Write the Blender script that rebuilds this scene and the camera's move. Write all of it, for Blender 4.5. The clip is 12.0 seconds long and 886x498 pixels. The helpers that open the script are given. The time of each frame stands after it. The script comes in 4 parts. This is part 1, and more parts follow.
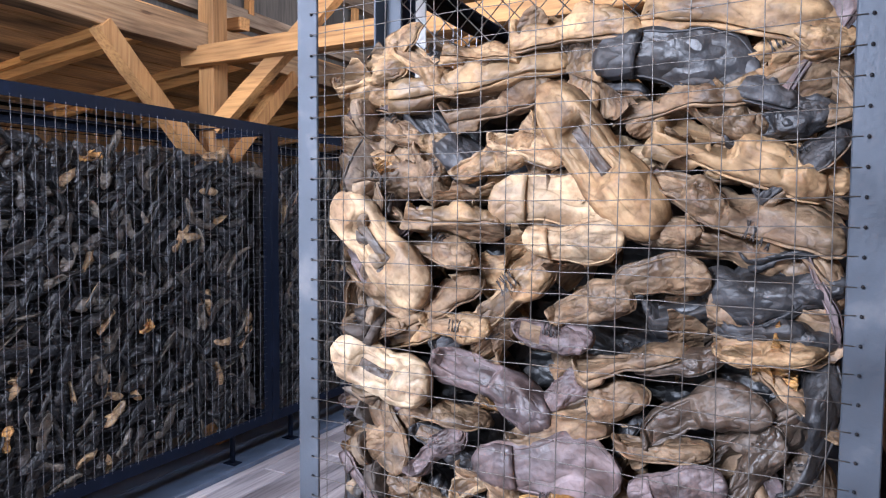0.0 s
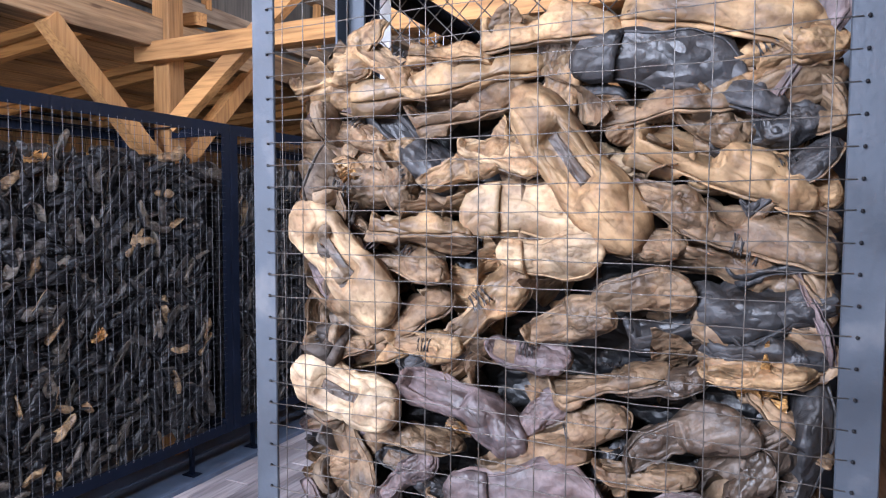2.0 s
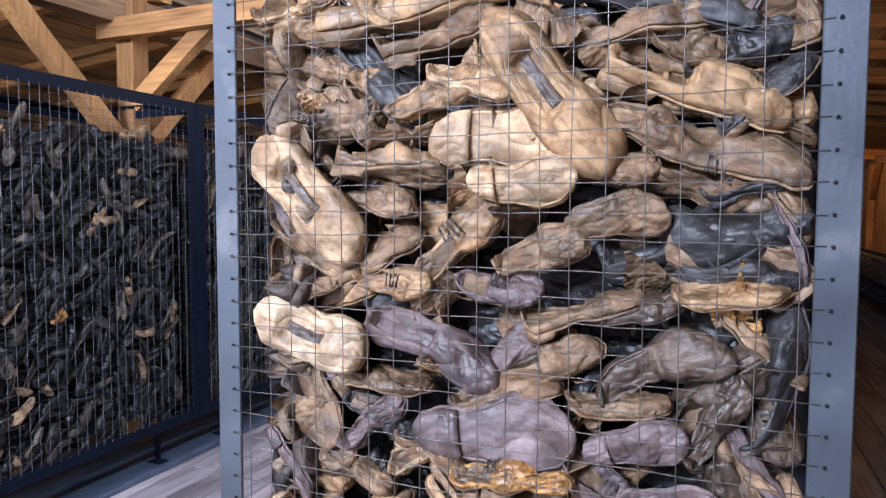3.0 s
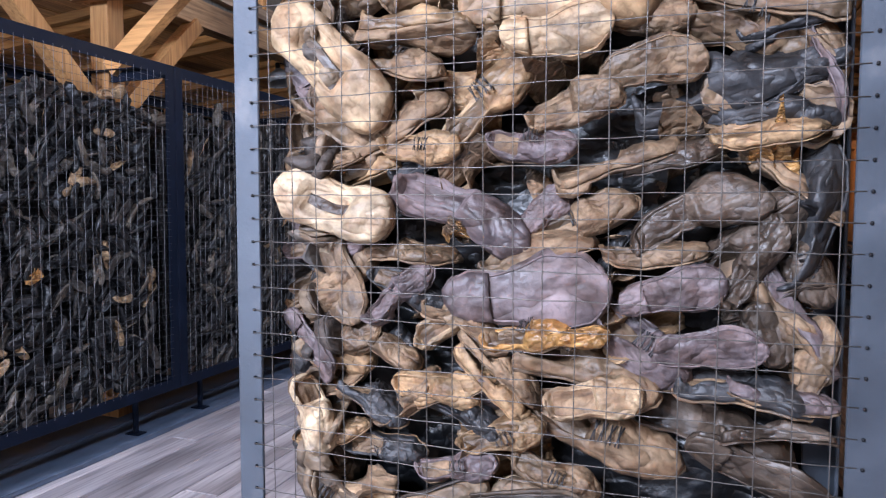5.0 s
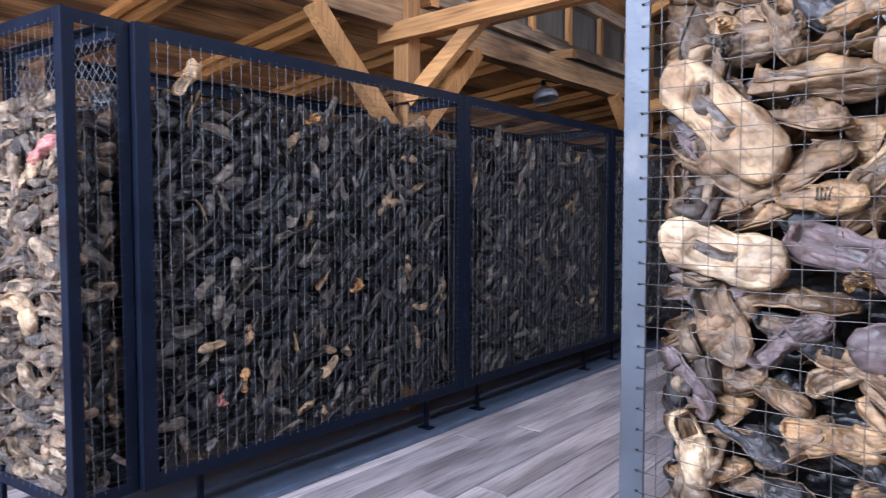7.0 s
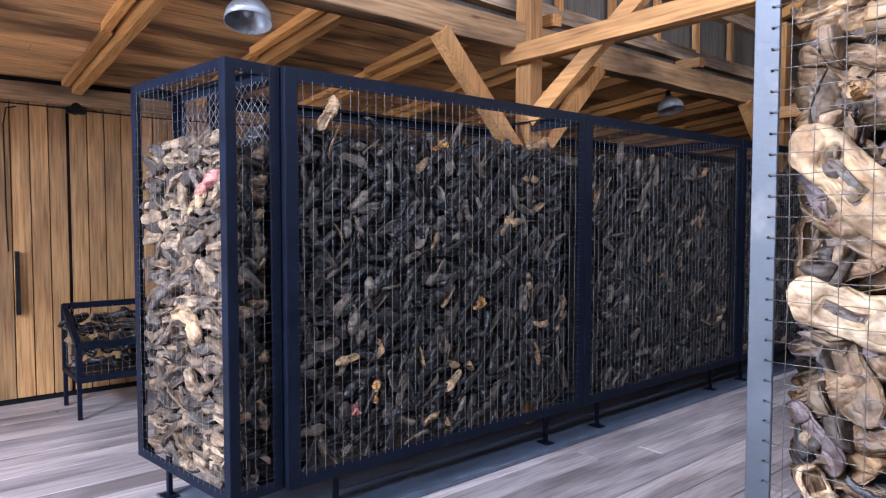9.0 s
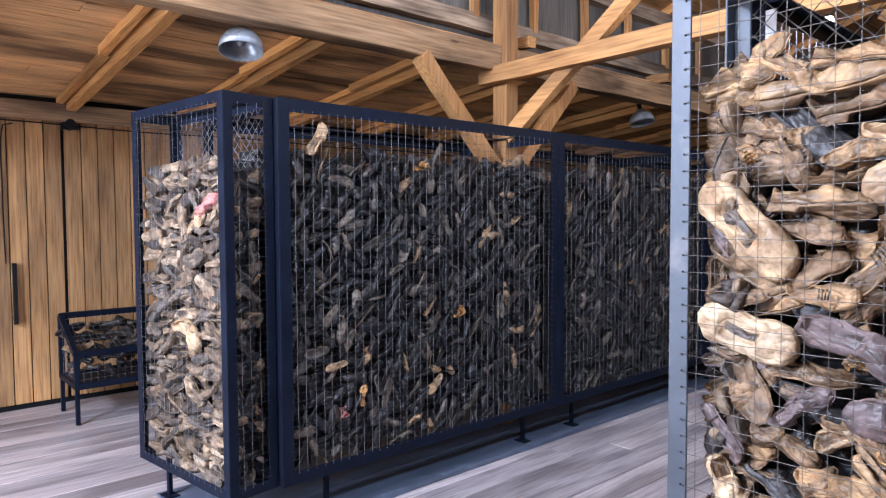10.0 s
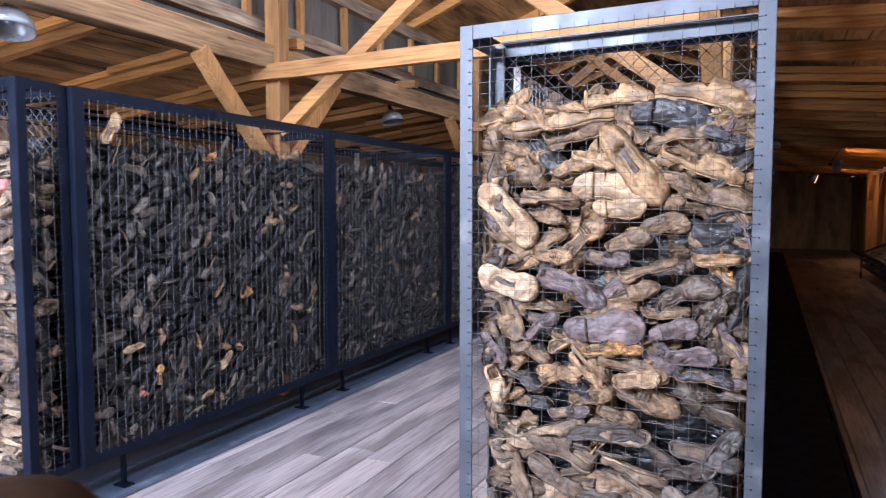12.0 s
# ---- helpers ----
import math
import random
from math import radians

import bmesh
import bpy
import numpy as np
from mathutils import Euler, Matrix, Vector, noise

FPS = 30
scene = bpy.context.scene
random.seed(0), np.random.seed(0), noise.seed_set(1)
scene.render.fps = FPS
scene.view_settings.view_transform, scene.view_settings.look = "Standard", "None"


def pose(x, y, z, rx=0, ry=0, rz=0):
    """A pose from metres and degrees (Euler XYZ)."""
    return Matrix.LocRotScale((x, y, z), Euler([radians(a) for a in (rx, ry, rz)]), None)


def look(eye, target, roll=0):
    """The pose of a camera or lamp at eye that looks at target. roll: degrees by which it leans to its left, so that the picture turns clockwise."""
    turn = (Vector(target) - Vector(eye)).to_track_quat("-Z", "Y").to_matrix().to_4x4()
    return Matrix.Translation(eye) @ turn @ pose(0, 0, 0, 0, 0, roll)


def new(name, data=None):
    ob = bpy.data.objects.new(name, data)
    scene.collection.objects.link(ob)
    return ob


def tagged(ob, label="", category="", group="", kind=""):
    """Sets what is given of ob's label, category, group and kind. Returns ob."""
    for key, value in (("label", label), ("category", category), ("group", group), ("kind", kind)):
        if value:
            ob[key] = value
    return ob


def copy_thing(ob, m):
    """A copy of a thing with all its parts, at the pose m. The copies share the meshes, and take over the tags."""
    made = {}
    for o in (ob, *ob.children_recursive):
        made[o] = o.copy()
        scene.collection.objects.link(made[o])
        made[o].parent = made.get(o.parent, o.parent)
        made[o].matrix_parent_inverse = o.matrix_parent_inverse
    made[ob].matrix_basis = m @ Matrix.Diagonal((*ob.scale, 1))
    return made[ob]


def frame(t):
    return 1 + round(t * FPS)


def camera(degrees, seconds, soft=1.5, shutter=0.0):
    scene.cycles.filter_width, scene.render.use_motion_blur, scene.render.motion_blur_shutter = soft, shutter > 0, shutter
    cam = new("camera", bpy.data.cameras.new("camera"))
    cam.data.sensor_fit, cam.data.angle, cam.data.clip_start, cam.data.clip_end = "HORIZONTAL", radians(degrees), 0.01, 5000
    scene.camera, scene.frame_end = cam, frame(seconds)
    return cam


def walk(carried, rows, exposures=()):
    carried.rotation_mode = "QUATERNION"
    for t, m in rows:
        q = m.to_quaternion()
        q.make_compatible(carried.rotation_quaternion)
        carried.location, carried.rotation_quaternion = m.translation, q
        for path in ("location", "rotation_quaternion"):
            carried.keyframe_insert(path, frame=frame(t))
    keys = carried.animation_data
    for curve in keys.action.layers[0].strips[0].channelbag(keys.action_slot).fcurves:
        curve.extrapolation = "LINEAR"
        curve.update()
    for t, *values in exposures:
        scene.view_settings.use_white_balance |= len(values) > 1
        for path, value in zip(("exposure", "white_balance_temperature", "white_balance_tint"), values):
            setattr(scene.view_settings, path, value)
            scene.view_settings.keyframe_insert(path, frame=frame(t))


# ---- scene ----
cam = camera(67.7, 12.0, 1.2, 0.25)
PATH = [
    (0, (0.001, -0.01, 1.637), (-0.936, 1.754, 1.526), 0.4),
    (0.5, (-0.029, 0.028, 1.665), (-0.917, 1.817, 1.553), 0.3),
    (1, (-0.046, 0.041, 1.705), (-0.915, 1.838, 1.595), 0.3),
    (1.5, (-0.045, 0.044, 1.698), (-0.904, 1.846, 1.584), 0.3),
    (2, (-0.039, 0.055, 1.658), (-0.881, 1.865, 1.542), 0.2),
    (2.5, (-0.037, 0.073, 1.607), (-0.846, 1.898, 1.489), 0.3),
    (3, (-0.045, 0.082, 1.553), (-0.811, 1.925, 1.431), 0.2),
    (3.5, (-0.046, 0.092, 1.479), (-0.764, 1.954, 1.355), 0.3),
    (3.7, (-0.046, 0.094, 1.454), (-0.749, 1.963, 1.33), 0.3),
    (5.3, (-0.172, 0.022, 1.332), (-0.851, 1.9, 1.214), 0.1),
    (5.5, (-0.199, -0.002, 1.349), (-0.923, 1.858, 1.23), -0.0),
    (6, (-0.238, -0.05, 1.374), (-1.157, 1.723, 1.26), -0.1),
    (6.5, (-0.273, -0.102, 1.388), (-1.382, 1.559, 1.28), -0.0),
    (7, (-0.306, -0.154, 1.407), (-1.593, 1.373, 1.305), -0.0),
    (7.5, (-0.326, -0.198, 1.429), (-1.754, 1.198, 1.329), -0.1),
    (7.7, (-0.333, -0.211, 1.435), (-1.804, 1.14, 1.337), 0.1),
    (9.3, (-0.191, -0.288, 1.535), (-1.729, 0.988, 1.444), -0.1),
    (9.5, (-0.143, -0.316, 1.555), (-1.68, 0.96, 1.467), -0.3),
    (10, (-0.032, -0.418, 1.595), (-1.536, 0.897, 1.502), -0.3),
    (10.5, (0.088, -0.609, 1.623), (-1.33, 0.798, 1.528), -0.1),
    (11, (0.188, -0.798, 1.628), (-1.104, 0.725, 1.52), -0.3),
    (11.5, (0.177, -0.917, 1.633), (-0.933, 0.742, 1.507), -0.0),
    (12, (0.099, -1.047, 1.598), (-0.78, 0.744, 1.467), 0.0),
]
walk(cam, [(t, look(eye, target, roll)) for t, eye, target, roll in PATH], [(0.0, 0.02, 5600, 15.0), (2.5, 0.0, 5600, 16.0), (3.5, -0.12, 5400, 16.0), (5.5, 0.0, 5500, 16.0), (6.0, 0.0, 5500, 16.0), (7.0, -0.04, 5450, 16.0), (9.5, 0.06, 5600, 16.0), (12.0, 0.12, 5600, 17.0)])

# ---- world and large lights ----
world = bpy.data.worlds.new("sky")
scene.world = world
world.use_nodes = True
sky = world.node_tree.nodes.new("ShaderNodeTexSky")
sky.sky_type, sky.sun_disc, sky.sun_elevation, sky.sun_rotation = "NISHITA", False, radians(35), radians(200)
world.node_tree.links.new(sky.outputs[0], world.node_tree.nodes["Background"].inputs[0])
world.node_tree.nodes["Background"].inputs[1].default_value = 0.10
scene.view_settings.exposure = 0.0


def lamp(name, kind, at, target, power, colour, size=0.1, size_y=None):
    data = bpy.data.lights.new(name, kind)
    data.energy, data.color = power, colour
    if kind == "AREA":
        data.shape, data.size, data.size_y = "RECTANGLE", size, size_y or size
    else:
        data.shadow_soft_size = size
    ob = new(name, data)
    ob.matrix_world = look(at, target)
    return ob


# daylight through the open gable door and the clerestory, with two fill lamps
lamp("door_daylight", "AREA", (-3.7, -3.86, 1.25), (-3.2, 0, 1.45), 160, (0.88, 0.93, 1.0), 0.9, 1.9)
# weak blue fill lamp, unseen, added for the right-hand faces
lamp("window_daylight", "AREA", (1.5, -3.86, 1.65), (0.6, 0, 1.5), 4, (0.5, 0.7, 1.0), 1.1, 0.9)
lamp("clerestory_daylight", "AREA", (-0.02, 1.2, 3.33), (-2.6, 1.2, 0.9), 205, (0.84, 0.90, 1.0), 8.8, 0.34)
# unseen fill lamp high in the south wall, added to brighten the near cage
lamp("gable_window_daylight", "AREA", (-1.85, -3.86, 3.55), (-0.6, 1.0, 1.2), 740, (0.90, 0.94, 1.0), 2.0, 0.8)
# first the nave bulb; the other three are added to warm the east aisle
for n, (lx, ly, lz, power) in enumerate(((-1.58, 4.11, 2.80, 22), (1.5, 5.0, 2.42, 4), (1.25, 13.6, 2.36, 40), (1.25, 20.5, 2.36, 50))):
    lamp("bulb_light", "POINT", (lx, ly, lz), (0, 0, 0), power, (1.0, 0.66, 0.34) if n == 0 else (1.0, 0.50, 0.2), 0.04)


# ---- materials ----
def material(name, rough=0.6, metal=0.0):
    m = bpy.data.materials.new(name)
    m.use_nodes = True
    b = m.node_tree.nodes["Principled BSDF"]
    b.inputs["Roughness"].default_value, b.inputs["Metallic"].default_value = rough, metal
    return m, m.node_tree, b


def node(tree, kind, **inputs):
    n = tree.nodes.new(kind)
    for k, v in inputs.items():
        n.inputs[k].default_value = v
    return n


def ramp(tree, fac, stops, constant=False):
    n = tree.nodes.new("ShaderNodeValToRGB")
    e = n.color_ramp.elements
    if constant:
        n.color_ramp.interpolation = "CONSTANT"
    while len(e) < len(stops):
        e.new(0.5)
    for el, (p, c) in zip(e, stops):
        el.position, el.color = p, (*c, 1)
    tree.links.new(fac, n.inputs[0])
    return n.outputs[0]


def mix(tree, kind, fac, a, b):
    n = tree.nodes.new("ShaderNodeMix")
    n.data_type, n.blend_type = "RGBA", kind
    for sock, v in ((n.inputs[0], fac), (n.inputs[6], a), (n.inputs[7], b)):
        if isinstance(v, bpy.types.NodeSocket):
            tree.links.new(v, sock)
        elif isinstance(v, tuple):
            sock.default_value = (*v, 1)
        else:
            sock.default_value = v
    return n.outputs[2]


def noise_of(tree, scale, stretch=(1, 1, 1), detail=5, world_space=False, shift=None):
    c = tree.nodes.new("ShaderNodeTexCoord")
    mp = tree.nodes.new("ShaderNodeMapping")
    mp.inputs["Scale"].default_value = stretch
    src = c.outputs["Object"]
    if world_space:
        src = tree.nodes.new("ShaderNodeNewGeometry").outputs["Position"]
    if shift is not None:
        add = tree.nodes.new("ShaderNodeVectorMath")
        add.operation = "MULTIPLY_ADD"
        tree.links.new(shift, add.inputs[0])
        add.inputs[1].default_value = (37, 53, 71)
        tree.links.new(src, add.inputs[2])
        src = add.outputs[0]
    tree.links.new(src, mp.inputs[0])
    n = node(tree, "ShaderNodeTexNoise", Scale=scale, Detail=detail)
    tree.links.new(mp.outputs[0], n.inputs["Vector"])
    return n.outputs["Fac"]


def bump(tree, b, height, strength, distance):
    n = node(tree, "ShaderNodeBump", Strength=strength, Distance=distance)
    tree.links.new(height, n.inputs["Height"])
    tree.links.new(n.outputs[0], b.inputs["Normal"])


def wood(name, dark, mid, light, grain_axis="y", rough=0.7, stain=0.5):
    """Weathered timber: grain stretched along one axis, each board of its own tone."""
    m, t, b = material(name, rough)
    rnd = t.nodes.new("ShaderNodeObjectInfo").outputs["Random"]
    stretch = {"x": (0.05, 1, 1), "y": (1, 0.05, 1), "z": (1, 1, 0.05)}[grain_axis]
    soft = {"x": (0.25, 1, 1), "y": (1, 0.25, 1), "z": (1, 1, 0.25)}[grain_axis]
    g = noise_of(t, 60, stretch, 6, True, rnd)
    s = noise_of(t, 3.0, soft, 4, True, rnd)
    col = ramp(t, g, [(0.22, dark), (0.5, mid), (0.8, light)])
    tone = ramp(t, rnd, [(0, (0.72, 0.70, 0.70)), (1, (1.2, 1.15, 1.1))])
    col = mix(t, "MULTIPLY", 1.0, col, tone)
    dirt = ramp(t, s, [(0.36, (0.26, 0.24, 0.24)), (0.52, (1, 1, 1)), (0.72, (1.25, 1.22, 1.2))])
    col = mix(t, "MULTIPLY", stain, col, dirt)
    knots = node(t, "ShaderNodeTexVoronoi", Scale=2.6)
    geo = t.nodes.new("ShaderNodeNewGeometry")
    mp = t.nodes.new("ShaderNodeMapping")
    mp.inputs["Scale"].default_value = {"x": (0.5, 2, 2), "y": (2, 0.5, 2), "z": (2, 2, 0.5)}[grain_axis]
    t.links.new(geo.outputs["Position"], mp.inputs[0])
    t.links.new(mp.outputs[0], knots.inputs["Vector"])
    kn = ramp(t, knots.outputs["Distance"], [(0.035, (0.25, 0.16, 0.1)), (0.07, (1, 1, 1))])
    col = mix(t, "MULTIPLY", 0.7, col, kn)
    t.links.new(col, b.inputs["Base Color"])
    bump(t, b, g, 0.5, 0.003)
    return m


WALL_WOOD = wood("wall_boards", (0.22, 0.11, 0.04), (0.50, 0.29, 0.115), (0.68, 0.43, 0.19), "z", stain=0.6)
ROOF_WOOD = wood("roof_boards", (0.20, 0.105, 0.04), (0.50, 0.285, 0.115), (0.70, 0.43, 0.19), "y", stain=1.0)
BEAM_Y = wood("old_beam_lengthwise", (0.15, 0.088, 0.042), (0.36, 0.23, 0.115), (0.52, 0.37, 0.21), "y", stain=1.0)
PALE_BEAM = wood("pale_weathered_beam", (0.12, 0.088, 0.06), (0.40, 0.315, 0.22), (0.60, 0.51, 0.39), "y", stain=1.0)
BEAM_X = wood("beam_across", (0.22, 0.105, 0.035), (0.47, 0.25, 0.085), (0.60, 0.34, 0.13), "x", stain=0.6)
RAFTER = wood("orange_rafter", (0.32, 0.14, 0.036), (0.58, 0.29, 0.08), (0.70, 0.39, 0.13), "x", stain=0.5)
POST_WOOD = wood("post_timber", (0.22, 0.105, 0.035), (0.47, 0.25, 0.085), (0.60, 0.34, 0.13), "z", stain=0.6)
FLOOR_WOOD = wood("floor_planks", (0.21, 0.20, 0.215), (0.42, 0.40, 0.425), (0.56, 0.54, 0.565), "y", 0.5, 0.65)
GREY_BOARD = wood("grey_clerestory_boards", (0.07, 0.07, 0.065), (0.13, 0.13, 0.12), (0.2, 0.19, 0.17), "z")


def painted(name, base, rough, chip, metal=0.0):
    m, t, b = material(name, rough, metal)
    a = noise_of(t, 9, (1, 1, 1), 6, True)
    f = noise_of(t, 140, (1, 1, 1), 3, True)
    col = ramp(t, a, [(0.35, tuple(c * 0.75 for c in base)), (0.6, base), (0.75, chip)])
    t.links.new(col, b.inputs["Base Color"])
    r = ramp(t, a, [(0.3, (rough * 0.8,) * 3), (0.7, (min(1, rough * 1.25),) * 3)])
    t.links.new(r, b.inputs["Roughness"])
    bump(t, b, f, 0.35, 0.0012)
    if max(base) < 0.05:
        b.inputs["Specular IOR Level"].default_value = 0.14
    return m


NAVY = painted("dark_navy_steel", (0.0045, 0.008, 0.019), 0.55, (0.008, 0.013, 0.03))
PLINTH = painted("dusty_blue_plinth", (0.10, 0.13, 0.19), 0.4, (0.18, 0.21, 0.26))
SILVER = painted("pale_grey_steel", (0.056, 0.067, 0.084), 0.45, (0.12, 0.125, 0.135), 0.3)
WIRE = painted("bare_wire", (0.12, 0.11, 0.10), 0.4, (0.13, 0.11, 0.09), 0.6)
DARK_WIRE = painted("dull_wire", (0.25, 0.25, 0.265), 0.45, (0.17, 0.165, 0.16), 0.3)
SHADY_WIRE = painted("shaded_wire", (0.05, 0.05, 0.055), 0.5, (0.07, 0.065, 0.06), 0.3)
LIT_STRIP = painted("lit_upright_tone", (0.62, 0.62, 0.60), 0.5, (0.72, 0.71, 0.69))
BLACK = painted("black_rubber", (0.012, 0.012, 0.014), 0.6, (0.02, 0.02, 0.02))
DARK_POST = painted("dark_brown_varnish", (0.030, 0.017, 0.011), 0.55, (0.04, 0.024, 0.015))
ENAMEL = painted("grey_enamel", (0.36, 0.39, 0.42), 0.3, (0.44, 0.46, 0.48), 0.3)


def leather(name, stops, island=False, rough=0.62, spread=0.5, gloss=0.5):
    """Old dried leather: colour by piece, dusty blotches, creases and cracks."""
    m, t, b = material(name, rough)
    if island:
        rnd = t.nodes.new("ShaderNodeNewGeometry").outputs["Random Per Island"]
    else:
        rnd = t.nodes.new("ShaderNodeObjectInfo").outputs["Random"]
    col = ramp(t, rnd, stops, len(stops) > 3)
    big = noise_of(t, 10, (1, 1, 1), 5, False, rnd)
    fine = noise_of(t, 120, (1, 1, 1), 4, False, rnd)
    dust = ramp(t, big, [(0.36, (1 - spread,) * 3), (0.62, (1.15, 1.12, 1.08))])
    col = mix(t, "MULTIPLY", 1.0, col, dust)
    patch = noise_of(t, 24, (0.6, 1, 1), 4, False, rnd)
    stain = ramp(t, patch, [(0.38, (0.50, 0.40, 0.33)), (0.56, (1, 1, 1))])
    col = mix(t, "MULTIPLY", 0.75, col, stain)
    specks = ramp(t, fine, [(0.32, (0.5, 0.46, 0.42)), (0.5, (1, 1, 1))])
    col = mix(t, "MULTIPLY", 0.45, col, specks)
    grime = ramp(t, noise_of(t, 46, (0.35, 1, 1), 6, False, rnd), [(0.36, (0.34, 0.29, 0.26)), (0.5, (0.95, 0.95, 0.95)), (0.66, (1.3, 1.27, 1.22))])
    col = mix(t, "MULTIPLY", 0.15 + 0.7 * spread, col, grime)
    t.links.new(col, b.inputs["Base Color"])
    rr = ramp(t, big, [(0.3, (rough * 0.72,) * 3), (0.65, (min(1, rough * 1.3),) * 3)])
    t.links.new(rr, b.inputs["Roughness"])
    wr = noise_of(t, 22, (0.5, 1, 1), 2, False, rnd)
    ridge = t.nodes.new("ShaderNodeMath")
    ridge.operation = "SUBTRACT"
    t.links.new(wr, ridge.inputs[0])
    ridge.inputs[1].default_value = 0.5
    fold = t.nodes.new("ShaderNodeMath")
    fold.operation = "ABSOLUTE"
    t.links.new(ridge.outputs[0], fold.inputs[0])
    line = ramp(t, fold.outputs[0], [(0.0, (0.32, 0.27, 0.24)), (0.022, (0.8, 0.78, 0.76)), (0.05, (1, 1, 1))])
    t.links.new(mix(t, "MULTIPLY", 0.28 + 0.4 * spread, col, line), b.inputs["Base Color"])
    height = ramp(t, fold.outputs[0], [(0.0, (0, 0, 0)), (0.16, (1, 1, 1))])
    h2 = mix(t, "ADD", 0.35, height, fine)
    bump(t, b, h2, 0.8, 0.005)
    b.inputs["Specular IOR Level"].default_value = gloss
    return m


MIXED = [(0.0, (0.07, 0.056, 0.047)), (0.12, (0.15, 0.112, 0.078)), (0.28, (0.23, 0.172, 0.116)),
         (0.42, (0.11, 0.10, 0.093)), (0.52, (0.29, 0.22, 0.148)), (0.66, (0.19, 0.16, 0.132)),
         (0.78, (0.34, 0.265, 0.18)), (0.90, (0.42, 0.335, 0.235))]
MIX_LEATHER = leather("mixed_leather", MIXED)
# same mixed leather, darkened to stand for the shade inside the cages
SHADED_MIX = [(0.0, (0.005, 0.006, 0.008)), (0.20, (0.015, 0.015, 0.017)), (0.36, (0.034, 0.033, 0.033)), (0.46, (0.008, 0.010, 0.014)),
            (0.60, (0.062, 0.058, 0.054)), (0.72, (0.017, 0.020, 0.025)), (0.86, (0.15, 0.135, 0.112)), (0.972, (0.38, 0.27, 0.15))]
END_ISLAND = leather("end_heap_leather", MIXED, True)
SHADED_ISLAND = leather("shaded_heap_leather", SHADED_MIX, True, 0.38, 0.55, 0.5)


def tone_of(name, c, rough=0.6, spread=0.55):
    return leather(name + "_leather", [(0, tuple(v * 0.8 for v in c)), (1, tuple(v * 1.15 for v in c))], False, rough, spread)


TONES = {
    "tan": tone_of("tan", (0.44, 0.295, 0.155)),
    "pale": tone_of("pale", (0.53, 0.39, 0.235), 0.65, 0.4),
    "white": tone_of("cream", (0.52, 0.41, 0.27), 0.6, 0.4),
    "umber": tone_of("umber", (0.26, 0.178, 0.105)),
    "slate": tone_of("slate", (0.050, 0.052, 0.058), 0.5),
    "lilac": tone_of("mauve", (0.195, 0.155, 0.162), 0.58),
    "shaded_brown": tone_of("shaded_brown", (0.10, 0.075, 0.056), 0.45),
    "pink": tone_of("pink", (0.62, 0.24, 0.22), 0.6, 0.3),
    "ochre": tone_of("ochre", (0.50, 0.28, 0.09), 0.35),
}
WORDS = {"shaded_brown": "shade-darkened brown", "pink": "faded pink", "tan": "dusty tan", "pale": "pale beige", "white": "cream white", "umber": "dark brown",
         "slate": "blackish grey", "lilac": "mauve brown", "ochre": "shiny ochre"}


def glow(name, colour, strength):
    m, t, b = material(name)
    b.inputs["Emission Color"].default_value, b.inputs["Emission Strength"].default_value = (*colour, 1), strength
    return m


BULB = glow("lit_bulb", (1.0, 0.85, 0.6), 60)


# ---- mesh helpers ----
def part(name, bm, mat, parent=None, label="", smooth=False):
    me = bpy.data.meshes.new(name)
    bm.to_mesh(me)
    bm.free()
    me.materials.append(mat)
    if smooth:
        me.polygons.foreach_set("use_smooth", [True] * len(me.polygons))
    ob = new(name, me)
    if parent is not None:
        ob.parent = parent
    if label:
        ob["label"] = label
    return ob


def put(name, me, m, parent=None):
    ob = new(name, me)
    ob.matrix_basis = m
    if parent is not None:
        ob.parent = parent
    return ob


def empty(name, at, label="", category="", group="", kind=""):
    ob = new(name)
    ob.location = at
    ob.empty_display_size = 0.05
    bpy.context.view_layer.update()
    return tagged(ob, label, category, group, kind)


def box(lo, hi, bevel=0.004, bm=None, m=None):
    bm = bm or bmesh.new()
    size = [b - a for a, b in zip(lo, hi)]
    mid = [(a + b) / 2 for a, b in zip(lo, hi)]
    made = bmesh.ops.create_cube(bm, size=1)["verts"]
    bmesh.ops.scale(bm, vec=size, verts=made)
    bmesh.ops.translate(bm, vec=mid, verts=made)
    if m is not None:
        bmesh.ops.transform(bm, matrix=m, verts=made)
    if bevel:
        es = list({e for v in made for e in v.link_edges})
        bmesh.ops.bevel(bm, geom=es, offset=min(bevel, min(size) * 0.3), segments=1, affect="EDGES")
    return bm


